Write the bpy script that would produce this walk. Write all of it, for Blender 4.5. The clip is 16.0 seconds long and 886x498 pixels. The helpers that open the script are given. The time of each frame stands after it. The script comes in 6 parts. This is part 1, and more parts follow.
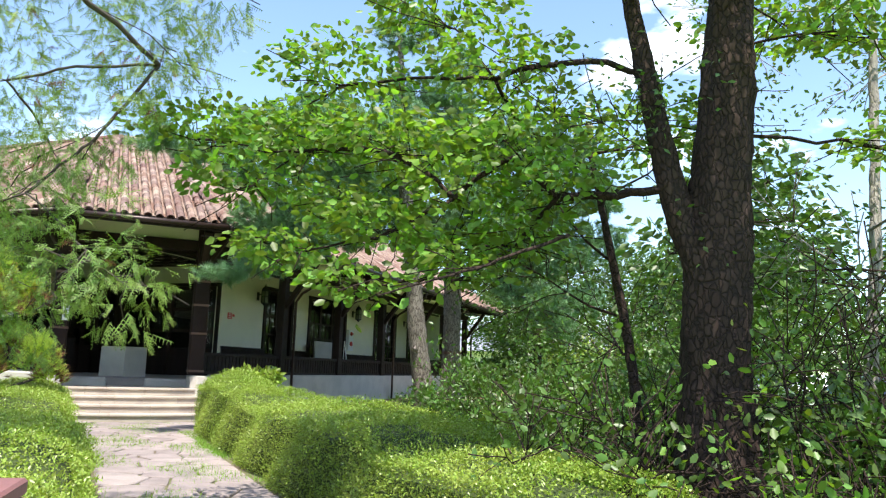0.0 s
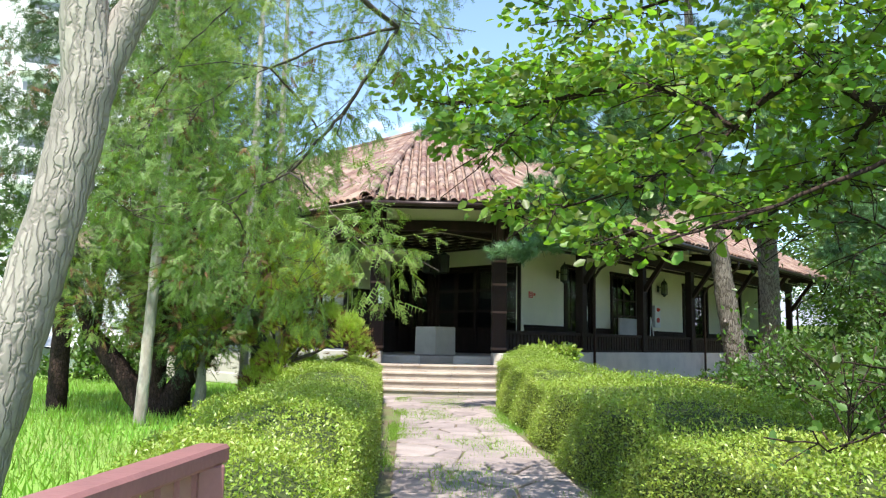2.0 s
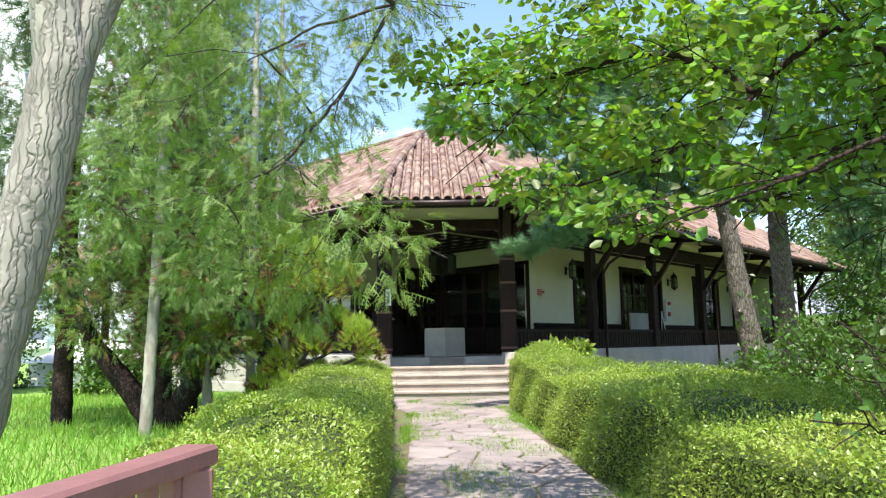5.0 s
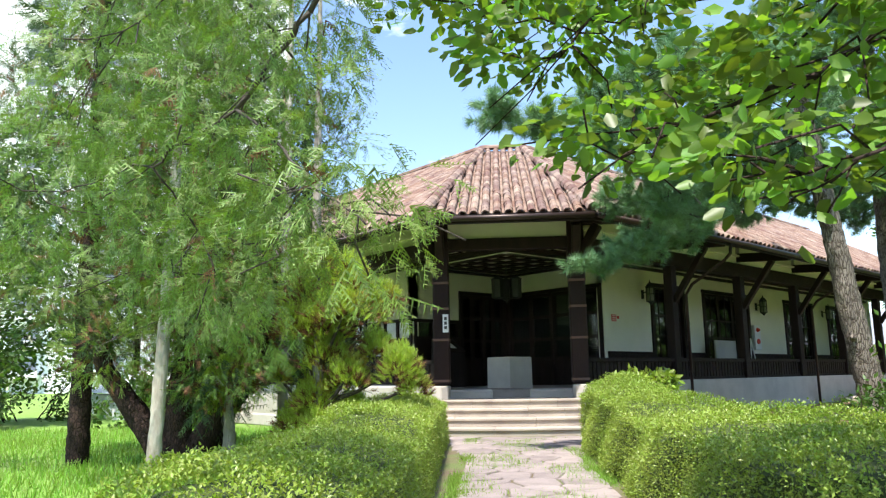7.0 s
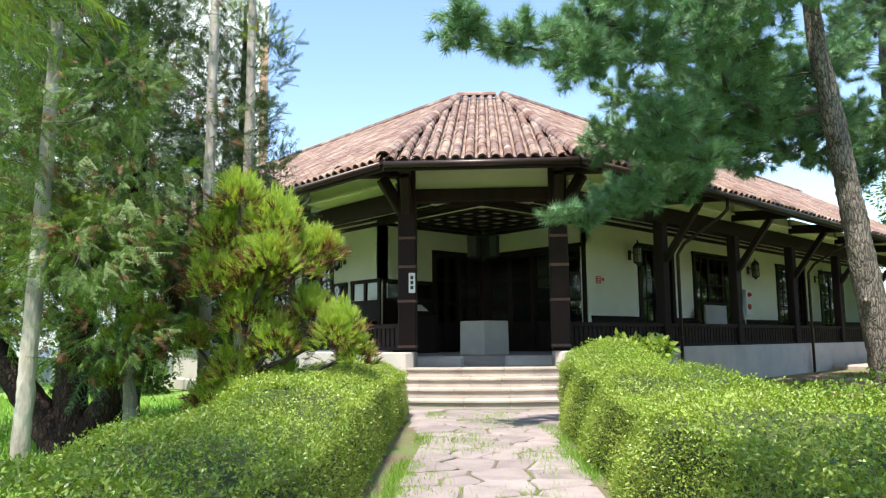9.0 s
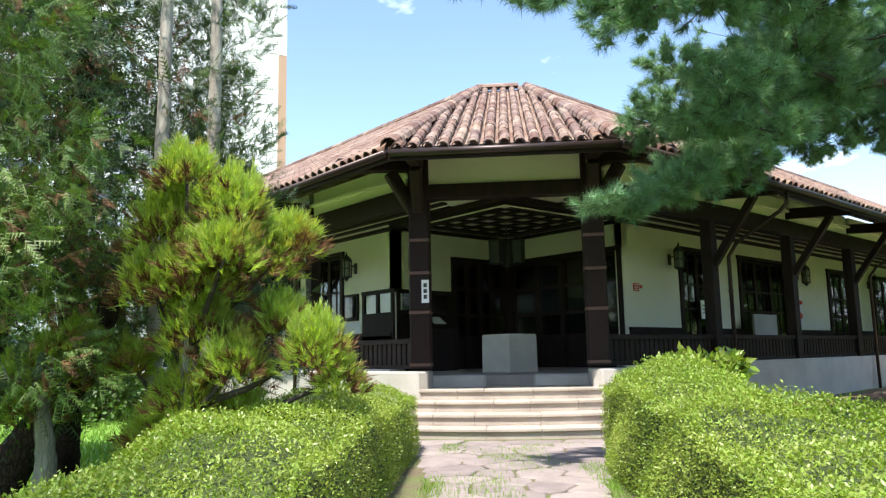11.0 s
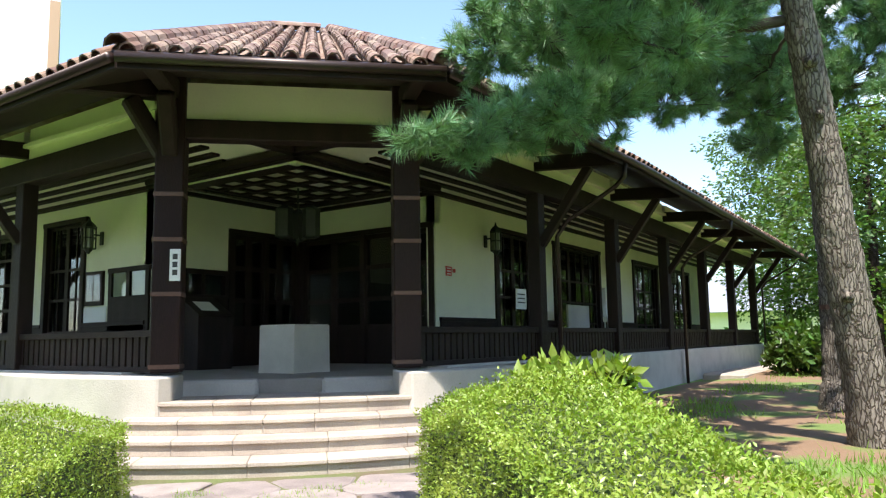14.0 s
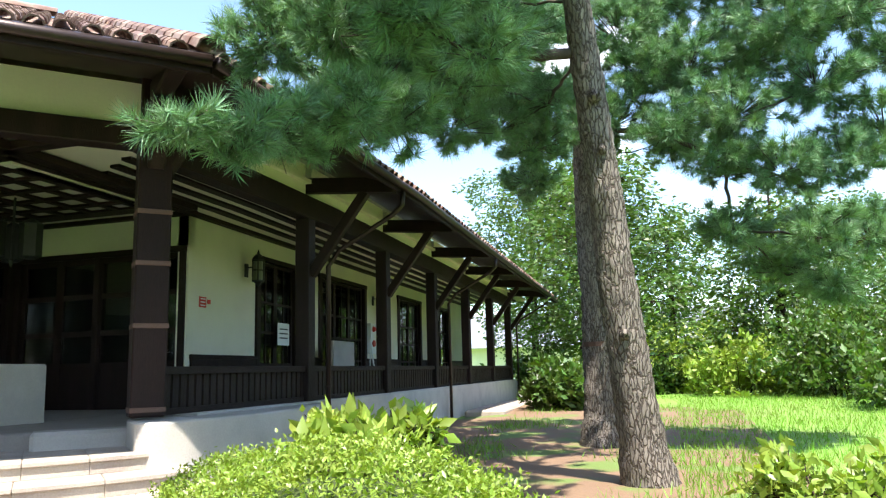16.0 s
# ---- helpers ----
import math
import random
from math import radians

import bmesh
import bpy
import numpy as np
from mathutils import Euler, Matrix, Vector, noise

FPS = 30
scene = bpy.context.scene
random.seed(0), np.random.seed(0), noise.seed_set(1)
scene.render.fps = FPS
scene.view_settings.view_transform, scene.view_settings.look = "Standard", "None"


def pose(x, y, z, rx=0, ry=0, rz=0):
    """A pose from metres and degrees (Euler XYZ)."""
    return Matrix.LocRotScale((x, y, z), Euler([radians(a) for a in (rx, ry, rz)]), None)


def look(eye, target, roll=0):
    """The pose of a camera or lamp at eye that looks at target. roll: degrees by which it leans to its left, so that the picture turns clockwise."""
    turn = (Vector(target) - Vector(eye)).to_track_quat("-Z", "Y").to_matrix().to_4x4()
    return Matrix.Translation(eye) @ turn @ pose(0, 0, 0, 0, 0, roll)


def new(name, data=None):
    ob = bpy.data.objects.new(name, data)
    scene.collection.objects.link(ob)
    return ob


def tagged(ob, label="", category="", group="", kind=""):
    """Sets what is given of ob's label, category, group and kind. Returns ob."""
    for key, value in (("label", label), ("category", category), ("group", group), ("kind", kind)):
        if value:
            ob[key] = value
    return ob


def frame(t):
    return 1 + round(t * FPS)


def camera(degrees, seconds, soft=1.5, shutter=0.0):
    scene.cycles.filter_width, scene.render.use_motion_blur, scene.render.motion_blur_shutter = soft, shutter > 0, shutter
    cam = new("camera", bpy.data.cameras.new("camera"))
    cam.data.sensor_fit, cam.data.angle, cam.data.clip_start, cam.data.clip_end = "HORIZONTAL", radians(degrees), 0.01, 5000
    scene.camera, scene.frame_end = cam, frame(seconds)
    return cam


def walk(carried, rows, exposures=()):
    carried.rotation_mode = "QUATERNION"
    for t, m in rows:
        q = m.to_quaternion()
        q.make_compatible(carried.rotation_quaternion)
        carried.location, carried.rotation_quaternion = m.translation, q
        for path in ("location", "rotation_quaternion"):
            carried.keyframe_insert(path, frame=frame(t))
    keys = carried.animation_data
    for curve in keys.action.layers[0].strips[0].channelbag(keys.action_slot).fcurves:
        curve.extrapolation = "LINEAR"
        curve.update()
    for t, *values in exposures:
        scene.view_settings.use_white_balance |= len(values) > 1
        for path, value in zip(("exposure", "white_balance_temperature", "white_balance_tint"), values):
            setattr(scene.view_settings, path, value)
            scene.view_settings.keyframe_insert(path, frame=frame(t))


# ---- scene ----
cam = camera(60.97, 16.0, soft=1.25)
EXPOSURE = 1.27
ROWS = [
    (0.0, -0.055, 0.221, 1.279, 20.09, 9.10, -1.77),
    (0.5, -0.107, 0.524, 1.253, 27.24, 7.43, -1.36),
    (1.0, -0.126, 0.722, 1.223, 33.33, 5.71, -1.24),
    (1.5, -0.090, 0.837, 1.222, 42.82, 6.23, -1.75),
    (2.0, -0.086, 0.857, 1.216, 43.39, 6.99, -1.08),
    (2.5, -0.095, 0.866, 1.214, 43.18, 8.53, 0.18),
    (3.0, -0.084, 0.872, 1.208, 42.37, 9.01, 1.01),
    (5.5, -0.458, 1.225, 1.143, 44.41, 7.13, 1.07),
    (6.0, -0.685, 1.496, 1.196, 44.07, 9.28, 1.57),
    (6.5, -0.925, 1.876, 1.204, 46.56, 9.48, 1.92),
    (7.0, -1.294, 2.360, 1.173, 49.48, 9.56, 0.90),
    (7.5, -1.632, 2.778, 1.205, 46.02, 9.39, 1.47),
    (8.0, -1.732, 3.170, 1.222, 45.16, 9.27, 1.70),
    (8.5, -2.032, 3.493, 1.179, 47.60, 6.84, 0.47),
    (11.0, -3.781, 5.180, 1.227, 50.21, 7.98, 1.08),
    (11.5, -4.133, 5.583, 1.270, 48.09, 6.53, 1.71),
    (12.0, -4.542, 5.984, 1.232, 47.65, 7.21, 1.18),
    (12.5, -4.913, 6.382, 1.277, 43.11, 7.18, 1.40),
    (13.0, -5.215, 6.838, 1.300, 41.95, 5.90, 1.86),
    (13.5, -5.477, 7.220, 1.285, 41.49, 6.30, 0.59),
    (14.0, -5.856, 7.563, 1.340, 35.16, 6.85, 0.91),
    (14.5, -6.090, 7.914, 1.347, 32.61, 7.22, 1.46),
    (15.0, -6.266, 8.177, 1.354, 29.87, 7.49, 1.23),
    (15.5, -6.399, 8.318, 1.366, 23.06, 8.76, 0.81),
    (16.0, -6.510, 8.458, 1.396, 16.91, 9.17, 1.45),
]
walk(cam, [(t, pose(x, y, z, 90 + pitch, roll, yaw)) for t, x, y, z, yaw, pitch, roll in ROWS], exposures=[(0.0, EXPOSURE), (13.2, EXPOSURE), (14.5, EXPOSURE + 0.25), (16.0, EXPOSURE + 0.45)])

# ---- world and light ----
SUN_AZ, SUN_EL = (0.48, -0.877), 64.0
world = bpy.data.worlds.new("sky")
scene.world = world
world.use_nodes = True
wn, wl = world.node_tree.nodes, world.node_tree.links
wn.clear()
sky = wn.new("ShaderNodeTexSky")
sky.sky_type, sky.sun_disc = "NISHITA", False
sky.sun_elevation, sky.sun_rotation = radians(SUN_EL), math.atan2(SUN_AZ[0], SUN_AZ[1])
sky.air_density, sky.dust_density, sky.ozone_density = 1.0, 0.6, 2.0
# thin fair-weather clouds low over the horizon
tc = wn.new("ShaderNodeTexCoord")
cmap = wn.new("ShaderNodeMapping")
cmap.inputs["Scale"].default_value = (3.0, 3.0, 7.0)
cnoise = wn.new("ShaderNodeTexNoise")
cnoise.inputs["Scale"].default_value, cnoise.inputs["Detail"].default_value = 1.6, 7.0
cramp = wn.new("ShaderNodeValToRGB")
cramp.color_ramp.elements[0].position, cramp.color_ramp.elements[1].position = 0.62, 0.80
cmix = wn.new("ShaderNodeMixRGB")
cmix.inputs["Color2"].default_value = (11.0, 11.2, 11.6, 1)
bg = wn.new("ShaderNodeBackground")
bg.inputs["Strength"].default_value = 0.15
wo = wn.new("ShaderNodeOutputWorld")
wl.new(tc.outputs["Generated"], cmap.inputs["Vector"])
wl.new(cmap.outputs["Vector"], cnoise.inputs["Vector"])
wl.new(cnoise.outputs["Fac"], cramp.inputs["Fac"])
wl.new(cramp.outputs["Color"], cmix.inputs["Fac"])
wl.new(sky.outputs["Color"], cmix.inputs["Color1"])
wl.new(cmix.outputs["Color"], bg.inputs["Color"])
wl.new(bg.outputs["Background"], wo.inputs["Surface"])
sun = new("sun", bpy.data.lights.new("sun", "SUN"))
sun.data.energy, sun.data.angle, sun.data.color = 4.1, radians(0.53), (1.0, 0.95, 0.87)
sun.matrix_world = look((0, 0, 0), (-SUN_AZ[0] * math.cos(radians(SUN_EL)), -SUN_AZ[1] * math.cos(radians(SUN_EL)), -math.sin(radians(SUN_EL))))

# ---- materials ----
def material(name, base, rough=0.7, var=0.15, scale=6.0, fine=60.0, bump=0.15, metal=0.0, second=None, amount=0.5, lo=0.4, hi=0.65, island=0.0, objrand=0.0, translucent=0.0, stretch=(1, 1, 1), spec=0.5):
    """Base colour with two scales of variation, a second colour in patches, fine relief."""
    m = bpy.data.materials.new(name)
    m.use_nodes = True
    n, l = m.node_tree.nodes, m.node_tree.links
    n.clear()
    out = n.new("ShaderNodeOutputMaterial")
    b = n.new("ShaderNodeBsdfPrincipled")
    b.inputs["Roughness"].default_value, b.inputs["Metallic"].default_value = rough, metal
    b.inputs["Specular IOR Level"].default_value = spec
    geo = n.new("ShaderNodeNewGeometry")
    mp = n.new("ShaderNodeMapping")
    mp.inputs["Scale"].default_value = stretch
    l.new(geo.outputs["Position"], mp.inputs["Vector"])
    big, small = n.new("ShaderNodeTexNoise"), n.new("ShaderNodeTexNoise")
    big.inputs["Scale"].default_value, big.inputs["Detail"].default_value = scale, 5
    small.inputs["Scale"].default_value, small.inputs["Detail"].default_value = fine, 3
    for t in (big, small):
        l.new(mp.outputs["Vector"], t.inputs["Vector"])
    ramp = n.new("ShaderNodeValToRGB")
    ramp.color_ramp.elements[0].position, ramp.color_ramp.elements[1].position = lo, hi
    l.new(big.outputs["Fac"], ramp.inputs["Fac"])
    mix = n.new("ShaderNodeMixRGB")
    mix.inputs["Color1"].default_value = (*base, 1)
    mix.inputs["Color2"].default_value = (*(second or [c * (1 - var) for c in base]), 1)
    mul = n.new("ShaderNodeMath")
    mul.operation = "MULTIPLY"
    mul.inputs[1].default_value = amount
    l.new(ramp.outputs["Color"], mul.inputs[0])
    l.new(mul.outputs[0], mix.inputs["Fac"])
    hsv = n.new("ShaderNodeHueSaturation")
    l.new(mix.outputs["Color"], hsv.inputs["Color"])
    val = n.new("ShaderNodeMapRange")
    val.inputs["To Min"].default_value, val.inputs["To Max"].default_value = 1 - var, 1 + var
    l.new(small.outputs["Fac"], val.inputs["Value"])
    v = val.outputs["Result"]
    if island or objrand:
        r = n.new("ShaderNodeMapRange")
        a = island or objrand
        r.inputs["To Min"].default_value, r.inputs["To Max"].default_value = 1 - a, 1 + a
        if island:
            l.new(geo.outputs["Random Per Island"], r.inputs["Value"])
        else:
            oi = n.new("ShaderNodeObjectInfo")
            l.new(oi.outputs["Random"], r.inputs["Value"])
        mm = n.new("ShaderNodeMath")
        mm.operation = "MULTIPLY"
        l.new(v, mm.inputs[0])
        l.new(r.outputs["Result"], mm.inputs[1])
        v = mm.outputs[0]
        h = n.new("ShaderNodeMapRange")
        h.inputs["To Min"].default_value, h.inputs["To Max"].default_value = 0.5 - a * 0.05, 0.5 + a * 0.05
        l.new(r.outputs["Result"], h.inputs["Value"])
        h.inputs["From Min"].default_value, h.inputs["From Max"].default_value = 1 - a, 1 + a
        l.new(h.outputs["Result"], hsv.inputs["Hue"])
    l.new(v, hsv.inputs["Value"])
    l.new(hsv.outputs["Color"], b.inputs["Base Color"])
    if bump:
        bp = n.new("ShaderNodeBump")
        bp.inputs["Strength"].default_value, bp.inputs["Distance"].default_value = bump, 0.02
        l.new(small.outputs["Fac"], bp.inputs["Height"])
        l.new(bp.outputs["Normal"], b.inputs["Normal"])
    if translucent:
        tr = n.new("ShaderNodeBsdfTranslucent")
        tint = n.new("ShaderNodeMixRGB")
        tint.blend_type = "MULTIPLY"
        tint.inputs["Fac"].default_value = 1.0
        tint.inputs["Color2"].default_value = (1.5, 1.6, 0.5, 1)
        l.new(hsv.outputs["Color"], tint.inputs["Color1"])
        l.new(tint.outputs["Color"], tr.inputs["Color"])
        ms = n.new("ShaderNodeMixShader")
        ms.inputs["Fac"].default_value = translucent
        l.new(b.outputs["BSDF"], ms.inputs[1])
        l.new(tr.outputs["BSDF"], ms.inputs[2])
        l.new(ms.outputs["Shader"], out.inputs["Surface"])
    else:
        l.new(b.outputs["BSDF"], out.inputs["Surface"])
    return m


PLASTER = material("plaster", (0.82, 0.79, 0.64), 0.9, 0.05, 1.2, 40, 0.12, second=(0.72, 0.69, 0.56), amount=0.5)
WOOD = material("dark_wood", (0.018, 0.011, 0.009), 0.6, 0.3, 4, 90, 0.25, second=(0.034, 0.019, 0.016), amount=0.6, stretch=(1, 1, 0.25), spec=0.2)
WOOD_RED = material("post_wood", (0.024, 0.011, 0.009), 0.55, 0.3, 4, 70, 0.25, second=(0.016, 0.009, 0.008), stretch=(1, 1, 0.2), spec=0.2)
BAND = material("band_metal", (0.14, 0.075, 0.055), 0.5, 0.2, 6, 60, 0.1, metal=0.3)
CONCRETE = material("render_base", (0.50, 0.46, 0.41), 0.9, 0.12, 1.6, 50, 0.25, second=(0.38, 0.35, 0.31), amount=0.7)
STEP = material("step_stone", (0.43, 0.37, 0.31), 0.85, 0.2, 2.5, 60, 0.3, second=(0.33, 0.27, 0.23), amount=0.7, objrand=0.08)
PEDESTAL = material("pedestal_stone", (0.60, 0.54, 0.44), 0.9, 0.1, 2.0, 50, 0.2, second=(0.48, 0.42, 0.34), amount=0.6)
FLOOR = material("porch_floor", (0.30, 0.26, 0.23), 0.75, 0.15, 3, 60, 0.15)
TILE = material("clay_tile", (0.165, 0.088, 0.064), 0.9, 0.3, 2.2, 45, 0.4, second=(0.34, 0.27, 0.22), amount=0.62, lo=0.38, hi=0.62, island=0.3)
TILE_PART = material("clay_tile_piece", (0.165, 0.088, 0.064), 0.9, 0.3, 2.2, 45, 0.4, second=(0.34, 0.27, 0.22), amount=0.62, lo=0.38, hi=0.62, objrand=0.3)
ROOFDECK = material("roof_underlay", (0.12, 0.08, 0.065), 0.9, 0.2, 3, 40, 0.2)
GUTTER = material("gutter_metal", (0.045, 0.028, 0.024), 0.4, 0.15, 5, 40, 0.05, metal=0.4)
LANTERN = material("patina_iron", (0.05, 0.055, 0.05), 0.55, 0.25, 8, 70, 0.15, metal=0.5)
def bark_material(name, furrow, plate, scale=11.0, tall=0.3, depth=0.03):
    """Scaly bark: upright plates parted by dark furrows."""
    m = material(name, plate, 0.95, 0.35, 7, 38, 0, second=[0.62 * c for c in plate], amount=0.9, stretch=(1, 1, 0.35), spec=0.15)
    n, l = m.node_tree.nodes, m.node_tree.links
    b = next(q for q in n if q.type == "BSDF_PRINCIPLED")
    geo = next(q for q in n if q.type == "NEW_GEOMETRY")
    mp, warp, add = n.new("ShaderNodeMapping"), n.new("ShaderNodeTexNoise"), n.new("ShaderNodeVectorMath")
    mp.inputs["Scale"].default_value = (1, 1, tall)
    warp.inputs["Scale"].default_value = 14.0
    add.operation = "MULTIPLY_ADD"
    add.inputs[1].default_value = (0.05, 0.05, 0.05)
    l.new(geo.outputs["Position"], warp.inputs["Vector"])
    l.new(warp.outputs["Color"], add.inputs[0])
    l.new(geo.outputs["Position"], add.inputs[2])
    l.new(add.outputs["Vector"], mp.inputs["Vector"])
    vor = n.new("ShaderNodeTexVoronoi")
    vor.feature = "DISTANCE_TO_EDGE"
    vor.inputs["Scale"].default_value = scale
    l.new(mp.outputs["Vector"], vor.inputs["Vector"])
    ramp = n.new("ShaderNodeValToRGB")
    ramp.color_ramp.elements[0].position, ramp.color_ramp.elements[1].position = 0.0, 0.16
    l.new(vor.outputs["Distance"], ramp.inputs["Fac"])
    mix = n.new("ShaderNodeMixRGB")
    mix.inputs["Color1"].default_value = (*furrow, 1)
    l.new(ramp.outputs["Color"], mix.inputs["Fac"])
    l.new(b.inputs["Base Color"].links[0].from_socket, mix.inputs["Color2"])
    l.new(mix.outputs["Color"], b.inputs["Base Color"])
    bp = n.new("ShaderNodeBump")
    bp.inputs["Strength"].default_value, bp.inputs["Distance"].default_value = 1.0, depth
    l.new(ramp.outputs["Color"], bp.inputs["Height"])
    l.new(bp.outputs["Normal"], b.inputs["Normal"])
    return m


BARK = bark_material("pine_bark", (0.075, 0.058, 0.048), (0.25, 0.215, 0.18), 24.0, 0.2, 0.014)
BARK_GREY = bark_material("grey_bark", (0.235, 0.21, 0.185), (0.34, 0.31, 0.27), 30.0, 0.10, 0.006)
TWIG = material("dark_twig", (0.06, 0.048, 0.038), 0.9, 0.3, 6, 40, 0.4)
BARK_DARK = bark_material("cherry_bark", (0.022, 0.016, 0.014), (0.055, 0.036, 0.029), 26.0, 0.5, 0.01)
BARK_PALE = material("pale_bark", (0.42, 0.385, 0.33), 0.95, 0.25, 7, 40, 0.5, second=(0.22, 0.18, 0.15), amount=0.7, stretch=(1, 1, 0.4))
LEAF = material("cherry_leaf", (0.13, 0.225, 0.036), 0.42, 0.1, 0.9, 8, 0, second=(0.21, 0.28, 0.045), island=0.5, translucent=0.48)
HEDGE = material("hedge_leaf", (0.20, 0.285, 0.04), 0.38, 0.1, 1.2, 9, 0, second=(0.30, 0.37, 0.07), amount=0.9, island=0.28, translucent=0.3)
SHRUB = material("shrub_leaf", (0.07, 0.125, 0.025), 0.4, 0.1, 0.9, 8, 0, second=(0.09, 0.17, 0.02), island=0.4, translucent=0.3)
PINE = material("pine_needle", (0.12, 0.235, 0.11), 0.45, 0.1, 0.8, 6, 0, second=(0.23, 0.37, 0.16), island=0.35, translucent=0.12)
CYPRESS = material("cypress_spray", (0.13, 0.215, 0.045), 0.55, 0.1, 0.7, 6, 0, second=(0.21, 0.28, 0.06), amount=0.8, island=0.4, translucent=0.3)
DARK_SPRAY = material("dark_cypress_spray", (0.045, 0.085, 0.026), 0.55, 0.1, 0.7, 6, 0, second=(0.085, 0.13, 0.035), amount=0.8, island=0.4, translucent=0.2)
MID_SPRAY = material("mid_cypress_spray", (0.085, 0.15, 0.036), 0.55, 0.1, 0.7, 6, 0, second=(0.16, 0.22, 0.05), amount=0.8, island=0.45, translucent=0.25)
SUGI = material("cedar_needle", (0.36, 0.45, 0.10), 0.55, 0.1, 2.6, 5, 0, second=(0.34, 0.20, 0.06), amount=0.8, lo=0.58, hi=0.7, island=0.35, translucent=0.45)
DEAD = material("dead_needle", (0.17, 0.075, 0.03), 0.8, 0.2, 2, 20, 0, island=0.4)
# dark olive puts the shade inside the hedges into the colour
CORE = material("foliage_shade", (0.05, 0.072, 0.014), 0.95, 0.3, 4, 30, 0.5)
GRASS = material("lawn_ground", (0.17, 0.30, 0.045), 0.95, 0.2, 0.35, 25, 0.5, second=(0.19, 0.17, 0.07), amount=0.55, lo=0.5, hi=0.72)
BLADE = material("grass_blade", (0.19, 0.34, 0.05), 0.6, 0.1, 0.6, 6, 0, second=(0.2, 0.26, 0.04), island=0.35, translucent=0.35)
SOIL = material("soil", (0.13, 0.10, 0.06), 0.95, 0.3, 1.5, 30, 0.6, second=(0.11, 0.15, 0.04), amount=0.9)
NEEDLEBED = material("needle_litter", (0.20, 0.125, 0.075), 0.95, 0.3, 0.9, 30, 0.6, second=(0.12, 0.19, 0.04), amount=0.9, lo=0.5, hi=0.62)
FLAG = material("flagstone", (0.29, 0.24, 0.225), 0.85, 0.2, 4, 50, 0.4, second=(0.20, 0.165, 0.155), amount=0.7, objrand=0.15)
MAROON = material("maroon_paint", (0.21, 0.095, 0.095), 0.5, 0.12, 5, 50, 0.08, second=(0.34, 0.15, 0.145))
WHITEPAPER = material("paper", (0.8, 0.8, 0.78), 0.6, 0.03, 5, 40, 0)
RED = material("red_paint", (0.6, 0.05, 0.03), 0.45, 0.05, 5, 40, 0)
DARKINK = material("dark_ink", (0.05, 0.05, 0.05), 0.6, 0.05, 5, 40, 0)
BLUEGREY = material("grey_roof", (0.25, 0.26, 0.30), 0.7, 0.1, 2, 20, 0.1)
TOWER = material("tower_wall", (0.72, 0.72, 0.74), 0.8, 0.04, 0.3, 10, 0.05)
TOWER_SIDE = material("tower_side", (0.38, 0.24, 0.17), 0.8, 0.05, 0.3, 10, 0.05)
ROOM_SHADE = material("room_shade", (0.02, 0.018, 0.016), 0.9, 0.2, 2, 20, 0)
CARBLUE = material("car_paint_blue", (0.12, 0.17, 0.28), 0.25, 0.03, 2, 20, 0)
CARWHITE = material("car_paint_white", (0.75, 0.76, 0.78), 0.25, 0.03, 2, 20, 0)
RUBBER = material("rubber", (0.02, 0.02, 0.02), 0.8, 0.1, 5, 40, 0)
TAIL = material("tail_lamp_red", (0.45, 0.02, 0.02), 0.3, 0.05, 5, 40, 0)


def glass_material(name, tint, rough):
    m = bpy.data.materials.new(name)
    m.use_nodes = True
    b = m.node_tree.nodes["Principled BSDF"]
    b.inputs["Base Color"].default_value = (*tint, 1)
    b.inputs["Roughness"].default_value = rough
    b.inputs["Transmission Weight"].default_value = 1.0
    b.inputs["IOR"].default_value = 1.45
    return m


GLASS = glass_material("window_glass", (0.75, 0.8, 0.78), 0.02)


